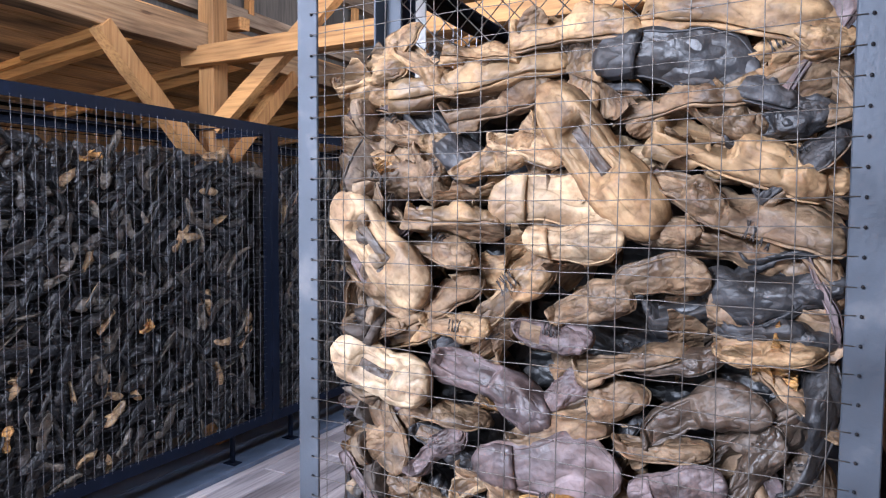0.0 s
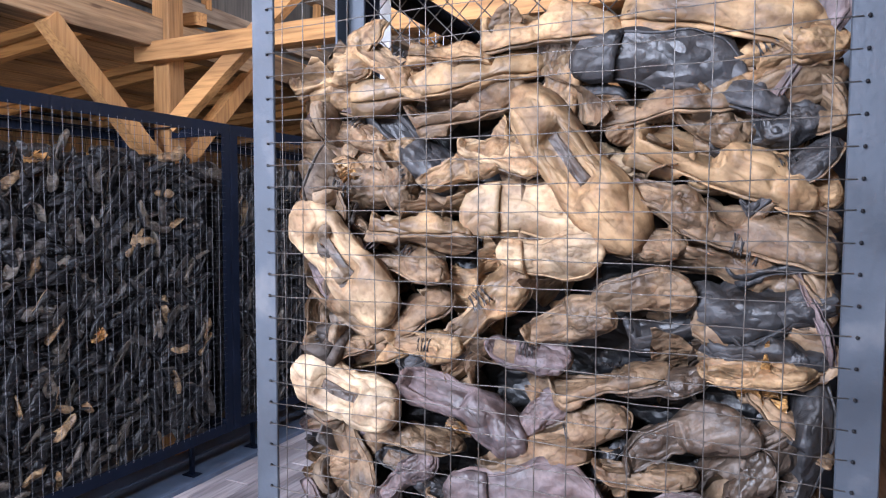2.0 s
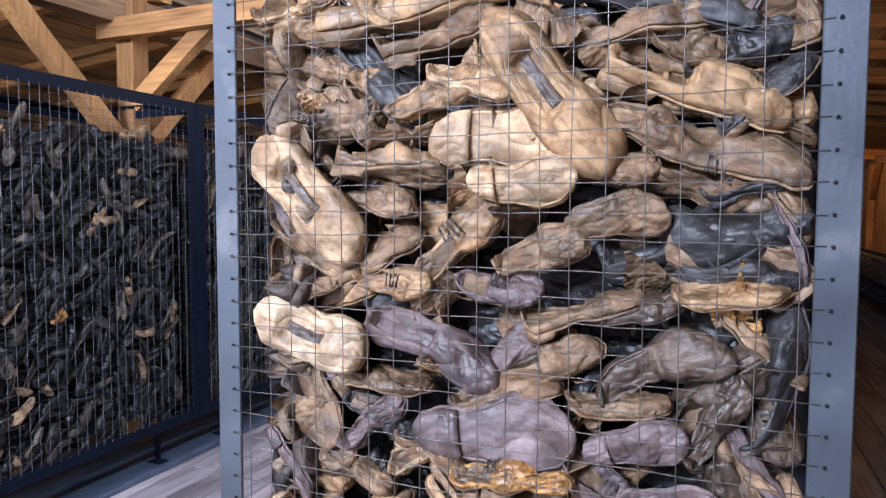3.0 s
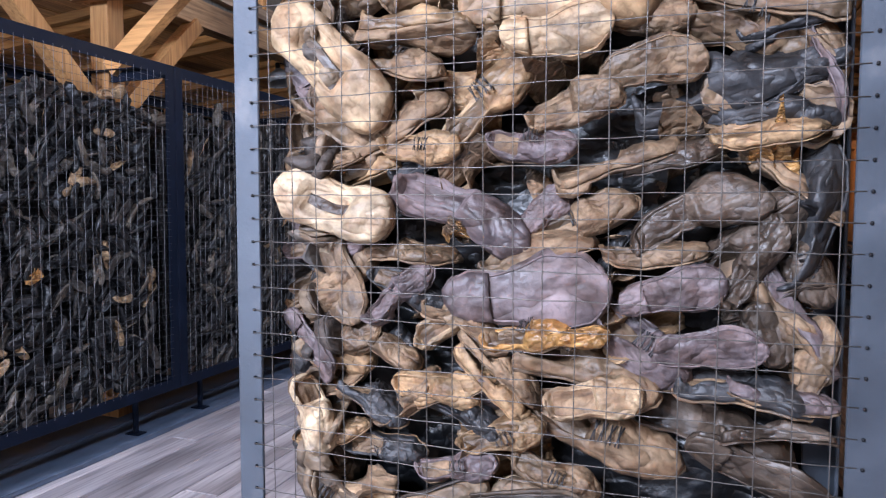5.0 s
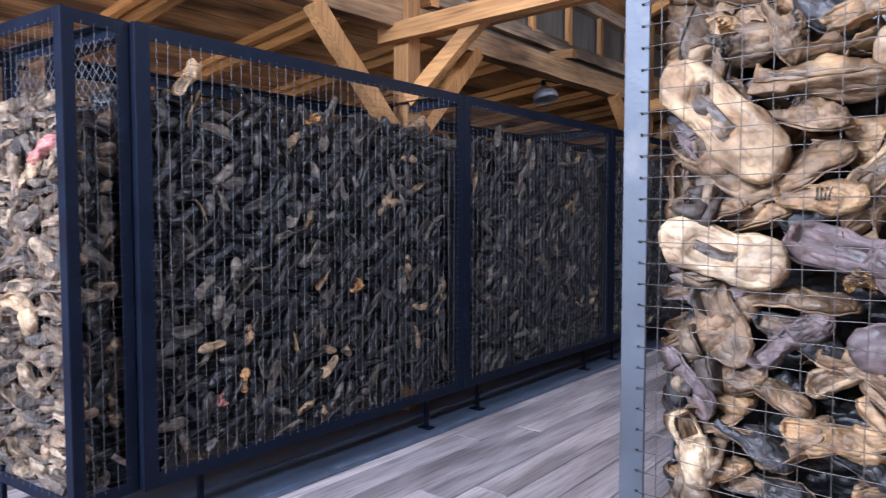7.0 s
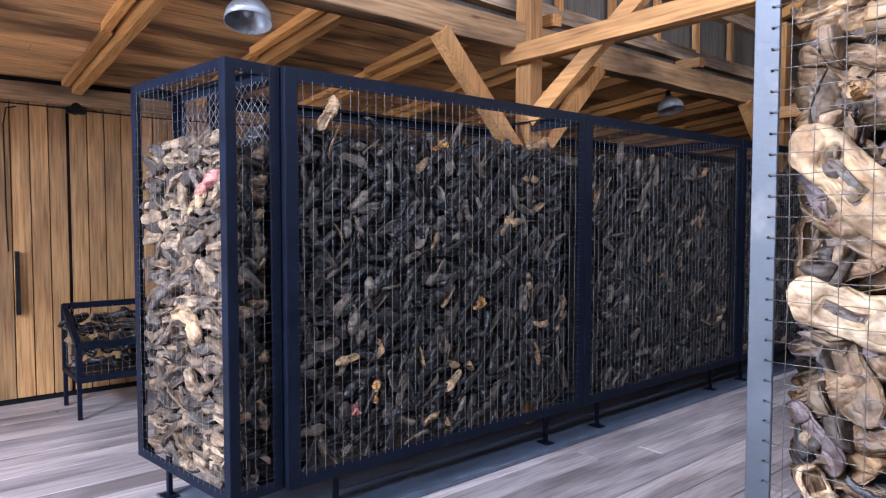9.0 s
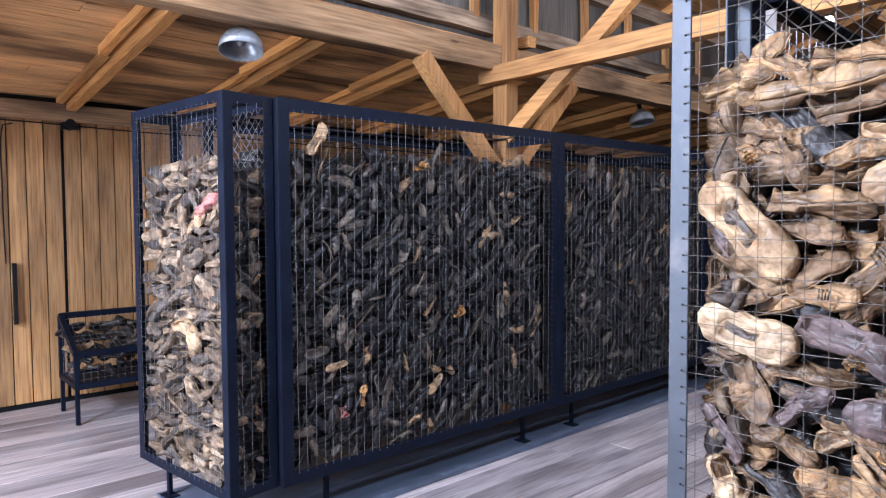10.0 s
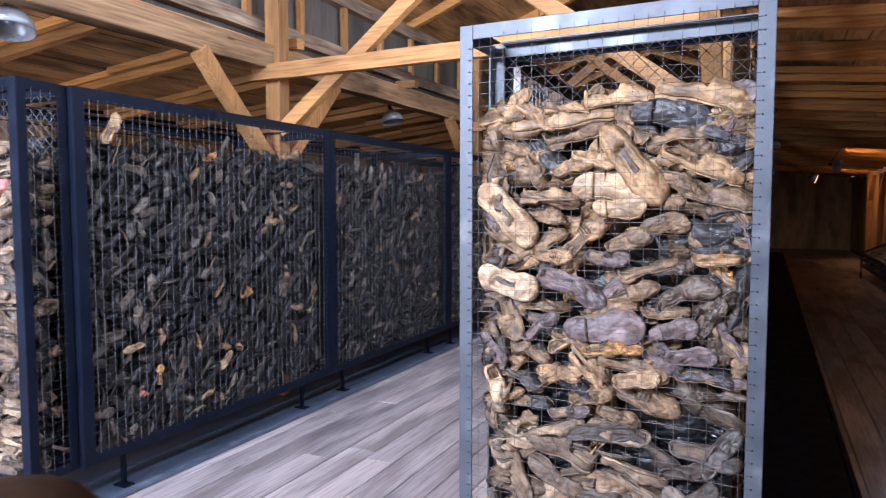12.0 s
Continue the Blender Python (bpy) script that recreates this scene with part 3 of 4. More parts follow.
def hero(x, z, angle, length, kind, tone, roll, depth):
    """A shoe lying against the wire of the end cage, seen square on."""
    hero_count[0] += 1
    # shoes at the lower right take darker tones, in place of shade there
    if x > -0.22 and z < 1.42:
        tone = {"tan": "umber", "umber": "shaded_brown", "pale": "tan"}.get(tone, tone)
    s = hero_count[0]
    shape = {"sole": "loose flat sole", "slipper": "crushed slipper", "mule": "flattened slipper", "low": "crumpled low shoe", "boot": "collapsed ankle boot", "scrap": "torn shoe upper"}[kind]
    # umber insoles in white and pale shoes also imitate the shaded opening
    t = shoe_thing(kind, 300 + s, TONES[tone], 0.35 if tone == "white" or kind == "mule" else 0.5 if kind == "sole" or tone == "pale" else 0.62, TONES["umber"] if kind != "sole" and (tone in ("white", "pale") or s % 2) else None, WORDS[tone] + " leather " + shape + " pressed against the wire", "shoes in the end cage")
    k = length / 0.26 if length > 0.17 else max(0.2 if tone == "ochre" else 0.55, length / 0.2)
    m = Matrix.Translation((x, FRONT_Y + 0.018 + depth, z)) @ Matrix.Rotation(radians(-angle), 4, "Y") @ Matrix.Rotation(radians(roll), 4, "X")
    wide = max(0.2 if tone == "ochre" else 0.6, min(k * 1.05, 1.12))
    m = m @ Matrix.Diagonal((k, wide * (1.22 if kind == "sole" or tone == "white" else 1.15 if tone == "pale" else 1.0), wide, 1))
    pts = [m @ v.co for o in t.children_recursive for v in o.data.vertices]
    # push it against the wire and keep it between the uprights
    lo, hi, near = min(p.x for p in pts), max(p.x for p in pts), min(p.y for p in pts)
    dx = max(0, -0.781 - lo) - max(0, hi - 0.072)
    t.matrix_basis = Matrix.Translation((dx, FRONT_Y - 0.014 + depth + LAYER[tone] - near, 0)) @ m
    return t



# ---- shared shoes for the heaps ----
LIBRARY = []
for k, kind in enumerate(("low", "slipper", "low", "sole", "boot", "slipper", "low", "slipper", "low", "sole", "slipper", "low", "scrap", "low")):
    proto = shoe_thing(kind, 40 + k, MIX_LEATHER, 0.52, None, "old dark leather shoe, crushed and dusty, in a heap", "shoes in the long cages")
    LIBRARY.append((kind, proto))
used = set()


def scatter(pick, m):
    """One shoe out of the library at the pose m: the first time the thing itself, then copies."""
    kind, proto = LIBRARY[pick]
    if pick not in used:
        used.add(pick)
        proto.matrix_basis = m
        return proto
    ob = copy_thing(proto, Matrix.Identity(4))
    ob.matrix_basis = m
    return ob


ARRAYS = {}
SOUND = [k for k, (kind, proto) in enumerate(LIBRARY) if kind != "scrap"]


def arrays(pick):
    """A light version of a library shoe, for the joined heaps."""
    if pick not in ARRAYS:
        kind, seed = LIBRARY[pick][0], 40 + pick
        if kind == "sole":
            made = [plate_mesh(seed, 0.5, 0.009, 1.1, 0.006, 14, 6, cupped=0.01)]
        elif kind == "scrap":
            made = [scrap_mesh(seed, 0.6)]
        else:
            made = [upper_mesh(kind, seed, 0.62, 19, 14), plate_mesh(seed, 0.62, 0.007, 1.03, 0.0 if kind == "slipper" else 0.014, 12, 4)]
        vs, fs, off = [], [], 0
        for bm in made:
            bm.verts.index_update()
            vs.append(np.array([v.co[:] for v in bm.verts]))
            fs += [[v.index + off for v in face.verts] for face in bm.faces]
            off += len(bm.verts)
            bm.free()
        ARRAYS[pick] = (np.concatenate(vs), fs)
    return ARRAYS[pick]


def facing(rng, origin, along, normal, z_lo, z_hi, length, depth, step_u=0.15, step_z=0.105, ragged=0.0, tumble=0.75, lean=0.0, size=0.8, loose=0.035):
    """Poses of shoes lying against an upright wire face, row above row."""
    along, normal, up = Vector(along), Vector(normal), Vector((0, 0, 1))
    z, row = z_lo + 0.045, 0
    while z < z_hi - 0.02:
        u = 0.05 + (row % 2) * step_u * 0.5
        while u < length - 0.03:
            a = rng.gauss(lean, tumble)
            du, dz = rng.uniform(-0.03, 0.03), rng.uniform(-0.025, 0.025)
            if z + dz < z_hi - ragged * (0.5 + 0.5 * noise.noise(Vector((u * 2.2, z_hi, 0)))):
                ax = (along * math.cos(a) + up * math.sin(a)) * rng.choice((-1, 1))
                roll = rng.choice((0, 0, 0.5, 1.2, 1.6, -1.5)) + rng.uniform(-0.4, 0.4)
                side = ax.cross(normal)
                zz = side * math.cos(roll) + normal * math.sin(roll)
                yy = zz.cross(ax)
                p = Vector(origin) + along * (u + du) + up * (z + dz) - normal * (depth + rng.uniform(0, 0.04))
                s = size * rng.uniform(0.82, 1.15)
                m = Matrix((ax, yy, zz)).transposed().to_4x4()
                m.translation = p
                m = m @ Matrix.Diagonal((s, s, s, 1))
                pick = rng.choice(SOUND)
                mm = np.array(m)
                pts = arrays(pick)[0][::5] @ mm[:3, :3].T + mm[:3, 3] - np.array(origin)
                out, run = pts @ np.array(normal), pts @ np.array(along)
                # press it to the wire and keep it inside the frame
                shift = normal * (-out.max() - depth * 0.5 - rng.uniform(0, loose))
                shift += along * (max(0, 0.005 - run.min()) - max(0, run.max() - length + 0.005))
                yield Matrix.Translation(shift) @ m, pick
            u += step_u * rng.uniform(0.75, 1.25)
        z += step_z
        row += 1


def heap(name, poses, label, mat=None):
    """Many shoes joined into one heap."""
    vs, fs, off = [], [], 0
    for m, pick in poses:
        v, f = arrays(pick)
        mm = np.array(m)
        vs.append(v @ mm[:3, :3].T + mm[:3, 3])
        fs += [[i + off for i in p] for p in f]
        off += len(v)
    me = bpy.data.meshes.new(name)
    me.from_pydata(np.concatenate(vs).tolist(), [], fs)
    me.materials.append(mat or SHADED_ISLAND)
    me.polygons.foreach_set("use_smooth", [True] * len(me.polygons))
    return tagged(new(name, me), label, "shoe heap", kind="stuff")


# ---- cages ----
def cage(name, x0, x1, y0, y1, z0, z1, steel, bar, label, faces, wire_mat, legs=(), wires_apart="", cell=0.045, radius=0.0011, group="wire cages of shoes"):
    """A steel frame of square bars with wire nets in the faces named: s, n, w, e, t."""
    c = empty(name, ((x0 + x1) / 2, (y0 + y1) / 2, z0), label, "cage", group)

    th = 0.006

    def angle(nm, *plates):
        bm = bmesh.new()
        for lo, hi in plates:
            box([min(a, b) for a, b in zip(lo, hi)], [max(a, b) for a, b in zip(lo, hi)], 0.0015, bm)
        child(part(nm, bm, steel), c)
    # angle-iron frame: each bar has two thin flanges
    for x, sx in ((x0, 1), (x1, -1)):
        for y, sy in ((y0, 1), (y1, -1)):
            angle("upright", ((x, y, z0), (x + sx * bar, y + sy * th, z1)), ((x, y + sy * th, z0), (x + sx * th, y + sy * bar, z1)))
    for z, sz in ((z0, 1), (z1, -1)):
        for y, sy in ((y0, 1), (y1, -1)):
            angle("cross_rail", ((x0 + bar, y + sy * 0.0005, z), (x1 - bar, y + sy * th, z + sz * bar)), ((x0 + bar, y + sy * th, z), (x1 - bar, y + sy * bar, z + sz * th)))
        for x, sx in ((x0, 1), (x1, -1)):
            angle("side_rail", ((x + sx * 0.0005, y0 + bar, z), (x + sx * th, y1 - bar, z + sz * bar)), ((x + sx * th, y0 + bar, z), (x + sx * bar, y1 - bar, z + sz * th)))
    for x, y in legs:
        child(part("leg", box((x - 0.013, y - 0.013, 0.016), (x + 0.013, y + 0.013, z0), 0.003), steel), c)
        child(part("foot_plate", box((x - 0.05, y - 0.035, 0.010), (x + 0.05, y + 0.035, 0.022), 0.002), steel), c)
    for face in faces:
        rng = random.Random(ord(face))
        horiz = (x0 + bar, x1 - bar) if face in "sn" else (y0 + bar, y1 - bar)
        keep = {"s": y0 - 0.005, "n": y1 + 0.001, "w": x0 - 0.005, "e": x1 + 0.001}[face]

        def at(h, v, out=0.0):
            return (h, keep + out, v) if face in "sn" else (keep + out, h, v)
        lines = []
        h = horiz[0] + cell * 0.5
        while h < horiz[1] - cell * 0.2:
            j = rng.uniform(-0.003, 0.003)
            lines.append([at(h + j + 0.0015 * math.sin(v * 9 + h * 40) , v, 0.002 * math.sin(v * 3 + h)) for v in np.linspace(z0 + bar - 0.012, z1 - bar + 0.012, 15)])
            h += cell
        standing = len(lines)
        v = z0 + bar + cell * 0.4
        while v < z1 - bar - cell * 0.1:
            sag = rng.uniform(-0.006, 0.004)
            lines.append([at(q, v + sag * math.sin(math.pi * (q - horiz[0]) / (horiz[1] - horiz[0])) + 0.001 * math.sin(q * 50 + v * 90), 0.0025 + 0.002 * math.sin(q * 4 + v)) for q in np.linspace(horiz[0] - 0.012, horiz[1] + 0.012, 19)])
            v += cell * 0.84
        if face in wires_apart:
            for ln in lines:
                child(part("wire", tube(ln, radius, 5), wire_mat, None, "", True), c)
        else:
            # lying wires get a darker, shaded copy of the upright wires' colour
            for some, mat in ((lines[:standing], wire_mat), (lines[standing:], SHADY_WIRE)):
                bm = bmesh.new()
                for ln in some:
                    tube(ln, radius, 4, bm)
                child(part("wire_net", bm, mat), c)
    return c


def diamond_net(c, x0, x1, y, z0, z1, step, mat):
    """Chain-link net in an upright plane across the cage."""
    bm = bmesh.new()
    h = z1 - z0
    for sgn in (1, -1):
        x = x0 - h
        while x < x1 + h:
            a, b = (x, z0), (x + sgn * h, z1)
            t0, t1 = sorted(((x0 - a[0]) / (b[0] - a[0]), (x1 - a[0]) / (b[0] - a[0])))
            t0, t1 = max(0, t0), min(1, t1)
            if t1 > t0:
                pts = []
                for i in range(13):
                    t = t0 + (t1 - t0) * i / 12
                    pts.append((a[0] + (b[0] - a[0]) * t, y + 0.002 * sgn, a[1] + h * t))
                tube(pts, 0.0013, 4, bm)
            x += step
    child(part("chain_link_net", bm, mat), c)


# end cage close to the camera, pale steel front
front = cage("end_cage", -0.825, 0.107, 0.962, 1.26, 0.25, 2.184, SILVER, 0.046, "pale grey steel end cage filled with old shoes", "s", WIRE, ((-0.78, 1.0), (0.07, 1.0), (-0.78, 1.22), (0.07, 1.22)), "s", 0.0445, 0.0008)
diamond_net(front, -0.77, 0.06, 1.245, 1.7, 2.14, 0.052, WIRE)
# pale strips stand in for back uprights that catch bright light
for x0, x1, top in ((-0.815, -0.797, 2.15), (-0.748, -0.722, 2.10)):
    child(part("back_strap", box((x0, 1.263, 1.60), (x1, 1.268, top), 0.0015), LIT_STRIP, None, "pale strip standing for a brightly lit back upright"), front)
# dark wire ends in their holes, down both front uprights
dot = bmesh.new()
bmesh.ops.create_uvsphere(dot, u_segments=6, v_segments=4, radius=0.0026)
dot_me = bpy.data.meshes.new("wire_end")
dot.to_mesh(dot_me)
dot.free()
dot_me.materials.append(BLACK)
z = 0.25 + 0.046 + 0.0445 * 0.4
while z < 2.13:
    for x, sg in ((-0.791, -1), (0.079, 1)):
        child(put("wire_end", dot_me, Matrix.Translation((x, 0.9600, z))), front)
    z += 0.0445 * 0.84

# long cages behind it, and the row across the aisle
rng = random.Random(11)
y = 1.29
for k in range(4):
    cage("long_cage", -0.805, 0.093, y, y + 2.08, 0.25, 2.17, NAVY, 0.045, "dark steel cage filled with old shoes", "wn", DARK_WIRE, ((-0.76, y + 0.2), (0.05, y + 0.2), (-0.76, y + 1.88), (0.05, y + 1.88)), "", 0.05)
    poses = list(facing(rng, (-0.79, y + 0.06, 0.27), (0, 1, 0), (-1, 0, 0), 0, 1.62, 1.96, 0.06, 0.26, 0.17))
    poses += list(facing(rng, (0.08, y + 0.06, 0.27), (0, 1, 0), (1, 0, 0), 0, 1.62, 1.96, 0.06, 0.19, 0.13))
    for q in range(5):
        for r in range(12):
            poses.append((pose(-0.70 + 0.17 * q + rng.uniform(-0.04, 0.04), y + 0.1 + 0.17 * r, 1.84 + rng.uniform(-0.03, 0.05), rng.uniform(-40, 200), rng.uniform(-20, 20), rng.uniform(0, 360)), rng.choice(SOUND)))
    heap("shoe_heap", poses, "heap of old leather shoes filling a long cage, darkened as in shade")
    y += 2.11

WX0, WX1, WZ0, WZ1 = -3.95, -3.0, 0.25, 2.19
end_west = cage("end_cage", WX0, WX1, 0.835, 1.105, WZ0, WZ1, NAVY, 0.052, "dark navy steel end cage filled with old shoes", "se", DARK_WIRE, ((-3.14, 0.96), (-3.86, 0.96)), "", 0.05, 0.0007)
diamond_net(end_west, WX0 + 0.05, WX1 - 0.05, 1.085, 1.6, 2.14, 0.055, DARK_WIRE)
SKEW = Matrix.Translation((WX1, 0.835, 0)) @ Matrix.Rotation(radians(7.5), 4, "Z") @ Matrix.Translation((-WX1, -0.835, 0))
end_west.matrix_world = SKEW @ end_west.matrix_world
y0s = (1.109, 3.262, 5.415, 7.568, 9.721)
for k, y in enumerate(y0s):
    legs = [(x, y + d) for d in (0.33, 1.93) for x in (-3.14, -3.86)]
    cage("long_cage", WX0, WX1, y, y + 2.149, WZ0, WZ1, NAVY, 0.066, "dark navy steel cage filled with old shoes", "e", DARK_WIRE, legs, "", 0.05, 0.0009)

# shoes of the west row: the end face and the first long bay as single shoes
singles = list(facing(rng, (WX0 + 0.02, 0.842, WZ0 + 0.04), (1, 0, 0), (0, -1, 0), 0, 1.60, 0.91, 0.0, 0.128, 0.096, 0.05, 0.35, 0, 0.76, 0.014))
corner = list(facing(rng, (WX1 - 0.035, 0.88, WZ0 + 0.04), (0, 1, 0), (1, 0, 0), 0, 1.55, 0.20, 0.05, 0.08, 0.09, 0, 0.7, 1.1, 0.65))
for m, pick in singles:
    scatter(pick, SKEW @ m)
heap("shoe_heap", [(SKEW @ m, pick) for m, pick in corner], "old shoes round the corner of the end cage, darkened as in shade")
for k, y in enumerate(y0s):
    poses = list(facing(rng, (WX1 - 0.03, y + 0.06, WZ0 + 0.04), (0, 1, 0), (1, 0, 0), 0, 1.72, 2.0, 0.0, 0.078 if k < 3 else 0.13, 0.082 if k < 3 else 0.12, 0.12, 0.75, 1.0, 0.6 if k < 3 else 0.75))
    poses += list(facing(rng, (WX1 - 0.17, y + 0.06, WZ0 + 0.04), (0, 1, 0), (1, 0, 0), 0, 1.68, 2.0, 0.06, 0.17, 0.14, 0.1, 0.9, 0.8, 0.7))
    for q in range(4):
        for r in range(12):
            poses.append((pose(-3.78 + 0.19 * q + rng.uniform(-0.04, 0.04), y + 0.1 + 0.17 * r, 1.90 + rng.uniform(-0.04, 0.06), rng.uniform(-40, 200), rng.uniform(-20, 20), rng.uniform(0, 360)), rng.choice(SOUND)))
    heap("shoe_heap", poses, "heap of old leather shoes filling a long cage, darkened as in shade")
poses = list(facing(rng, (WX0 + 0.03, 0.868, WZ0 + 0.04), (1, 0, 0), (0, -1, 0), 0, 1.62, 0.90, 0.0, 0.085, 0.07, 0.04, 0.4, 0, 0.7))
poses += list(facing(rng, (WX0 + 0.04, 1.0, WZ0 + 0.04), (1, 0, 0), (0, -1, 0), 0, 1.58, 0.86, 0.0, 0.12, 0.09, 0.04, 0.5))
poses = [(SKEW @ m, pick) for m, pick in poses]
heap("shoe_heap", poses, "tan and brown crushed shoes behind the front layer of the end cage", END_ISLAND)
poses = []
poses += list(facing(rng, (-0.79, 1.15, 0.29), (1, 0, 0), (0, -1, 0), 0, 1.58, 0.86, 0.0, 0.13, 0.10, 0, 0.4))
poses += list(facing(rng, (-0.79, 0.98, 0.29), (0, 1, 0), (-1, 0, 0), 0, 1.60, 0.27, 0.065, 0.08, 0.07, 0, 0.5))
heap("shoe_heap", poses, "crushed leather shoes behind the front layer of an end cage", END_ISLAND)



def filler_core(lo, hi, label, turn=None):
    """A rough block added behind the outer shoes to close gaps, dark as the shade there."""
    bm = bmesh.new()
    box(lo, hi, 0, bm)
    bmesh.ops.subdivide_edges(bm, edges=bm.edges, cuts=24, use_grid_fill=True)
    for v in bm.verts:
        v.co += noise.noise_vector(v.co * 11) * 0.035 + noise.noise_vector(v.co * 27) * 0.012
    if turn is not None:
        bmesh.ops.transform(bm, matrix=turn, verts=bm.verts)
    core = part("shoe_heap", bm, SHADED_ISLAND, None, "", True)
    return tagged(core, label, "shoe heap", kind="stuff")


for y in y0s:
    filler_core((WX0 + 0.10, y + 0.05, WZ0 + 0.07), (WX1 - 0.17, y + 2.10, 1.88), "dark filler block behind the shoes in a long cage")
filler_core((WX0 + 0.06, 0.96, WZ0 + 0.07), (WX1 - 0.12, 1.06, 1.82), "dark filler block behind the shoes in the end cage", SKEW)
filler_core((-0.74, 1.13, 0.32), (0.02, 1.22, 1.83), "dark filler block behind the shoes in the end cage")

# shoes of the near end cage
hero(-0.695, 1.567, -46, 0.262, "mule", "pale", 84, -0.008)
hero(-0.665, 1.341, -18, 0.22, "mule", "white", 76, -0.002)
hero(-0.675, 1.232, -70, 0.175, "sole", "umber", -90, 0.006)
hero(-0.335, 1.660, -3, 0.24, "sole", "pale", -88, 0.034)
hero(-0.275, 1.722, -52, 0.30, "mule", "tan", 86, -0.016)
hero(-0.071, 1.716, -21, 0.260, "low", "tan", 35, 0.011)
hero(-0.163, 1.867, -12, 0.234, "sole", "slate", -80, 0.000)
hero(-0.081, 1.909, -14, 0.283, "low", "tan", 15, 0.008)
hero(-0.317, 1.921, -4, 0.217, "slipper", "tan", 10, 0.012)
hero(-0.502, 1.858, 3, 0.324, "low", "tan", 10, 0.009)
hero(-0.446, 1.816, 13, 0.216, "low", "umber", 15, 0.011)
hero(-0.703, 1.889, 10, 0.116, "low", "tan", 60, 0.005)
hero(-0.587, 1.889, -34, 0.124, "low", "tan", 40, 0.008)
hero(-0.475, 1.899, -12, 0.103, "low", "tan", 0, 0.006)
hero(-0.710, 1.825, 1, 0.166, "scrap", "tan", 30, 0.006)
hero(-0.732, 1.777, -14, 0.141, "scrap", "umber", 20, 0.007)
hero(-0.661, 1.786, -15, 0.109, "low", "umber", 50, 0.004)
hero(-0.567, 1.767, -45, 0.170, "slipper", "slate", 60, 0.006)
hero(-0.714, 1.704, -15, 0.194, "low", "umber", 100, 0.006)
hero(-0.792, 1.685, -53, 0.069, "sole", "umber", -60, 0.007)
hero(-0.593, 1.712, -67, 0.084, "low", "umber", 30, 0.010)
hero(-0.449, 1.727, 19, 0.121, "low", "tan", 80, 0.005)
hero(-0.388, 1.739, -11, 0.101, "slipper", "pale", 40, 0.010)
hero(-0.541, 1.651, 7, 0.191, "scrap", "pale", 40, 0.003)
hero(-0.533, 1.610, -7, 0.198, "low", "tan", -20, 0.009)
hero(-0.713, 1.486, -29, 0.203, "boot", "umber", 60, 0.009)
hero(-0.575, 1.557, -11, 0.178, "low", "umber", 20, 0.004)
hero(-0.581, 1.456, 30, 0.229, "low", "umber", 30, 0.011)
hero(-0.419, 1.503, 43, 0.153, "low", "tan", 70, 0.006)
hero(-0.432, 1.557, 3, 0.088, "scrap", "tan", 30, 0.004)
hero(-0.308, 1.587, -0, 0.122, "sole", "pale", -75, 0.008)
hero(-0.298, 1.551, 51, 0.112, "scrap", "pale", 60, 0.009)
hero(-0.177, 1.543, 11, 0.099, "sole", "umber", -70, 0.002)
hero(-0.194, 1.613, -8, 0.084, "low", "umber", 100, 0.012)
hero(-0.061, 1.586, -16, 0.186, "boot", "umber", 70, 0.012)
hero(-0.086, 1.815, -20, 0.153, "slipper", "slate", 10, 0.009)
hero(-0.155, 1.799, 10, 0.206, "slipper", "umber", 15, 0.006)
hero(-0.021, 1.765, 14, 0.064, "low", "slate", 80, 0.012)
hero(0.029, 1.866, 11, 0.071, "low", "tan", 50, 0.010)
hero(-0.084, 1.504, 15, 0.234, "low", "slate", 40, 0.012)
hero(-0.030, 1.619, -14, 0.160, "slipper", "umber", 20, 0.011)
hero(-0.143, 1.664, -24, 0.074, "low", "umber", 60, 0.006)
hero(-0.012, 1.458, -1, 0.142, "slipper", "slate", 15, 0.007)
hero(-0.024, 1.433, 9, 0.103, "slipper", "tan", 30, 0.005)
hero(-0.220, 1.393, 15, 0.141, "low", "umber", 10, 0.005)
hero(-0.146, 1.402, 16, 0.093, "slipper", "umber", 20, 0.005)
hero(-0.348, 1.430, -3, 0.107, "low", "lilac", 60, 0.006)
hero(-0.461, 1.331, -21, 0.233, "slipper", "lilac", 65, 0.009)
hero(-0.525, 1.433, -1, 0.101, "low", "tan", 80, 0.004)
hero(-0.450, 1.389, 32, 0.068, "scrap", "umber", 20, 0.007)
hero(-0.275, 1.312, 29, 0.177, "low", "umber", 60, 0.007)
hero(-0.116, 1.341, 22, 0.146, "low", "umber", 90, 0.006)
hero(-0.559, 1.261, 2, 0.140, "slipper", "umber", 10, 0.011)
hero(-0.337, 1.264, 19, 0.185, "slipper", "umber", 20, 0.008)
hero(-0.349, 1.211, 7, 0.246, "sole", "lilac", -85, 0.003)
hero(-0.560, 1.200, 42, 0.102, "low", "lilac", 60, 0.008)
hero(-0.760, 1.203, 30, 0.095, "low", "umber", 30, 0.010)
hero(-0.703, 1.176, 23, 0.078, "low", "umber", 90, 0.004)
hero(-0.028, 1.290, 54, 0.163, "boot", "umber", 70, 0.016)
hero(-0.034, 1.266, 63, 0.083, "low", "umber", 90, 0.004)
hero(-0.144, 1.226, 15, 0.095, "sole", "lilac", -80, 0.006)
hero(0.057, 1.325, 81, 0.161, "slipper", "slate", 30, 0.011)
hero(-0.171, 1.269, 5, 0.111, "slipper", "tan", 15, 0.004)
hero(-0.778, 1.109, -54, 0.100, "sole", "lilac", -60, 0.006)
hero(-0.765, 1.300, 32, 0.092, "scrap", "lilac", 30, 0.005)
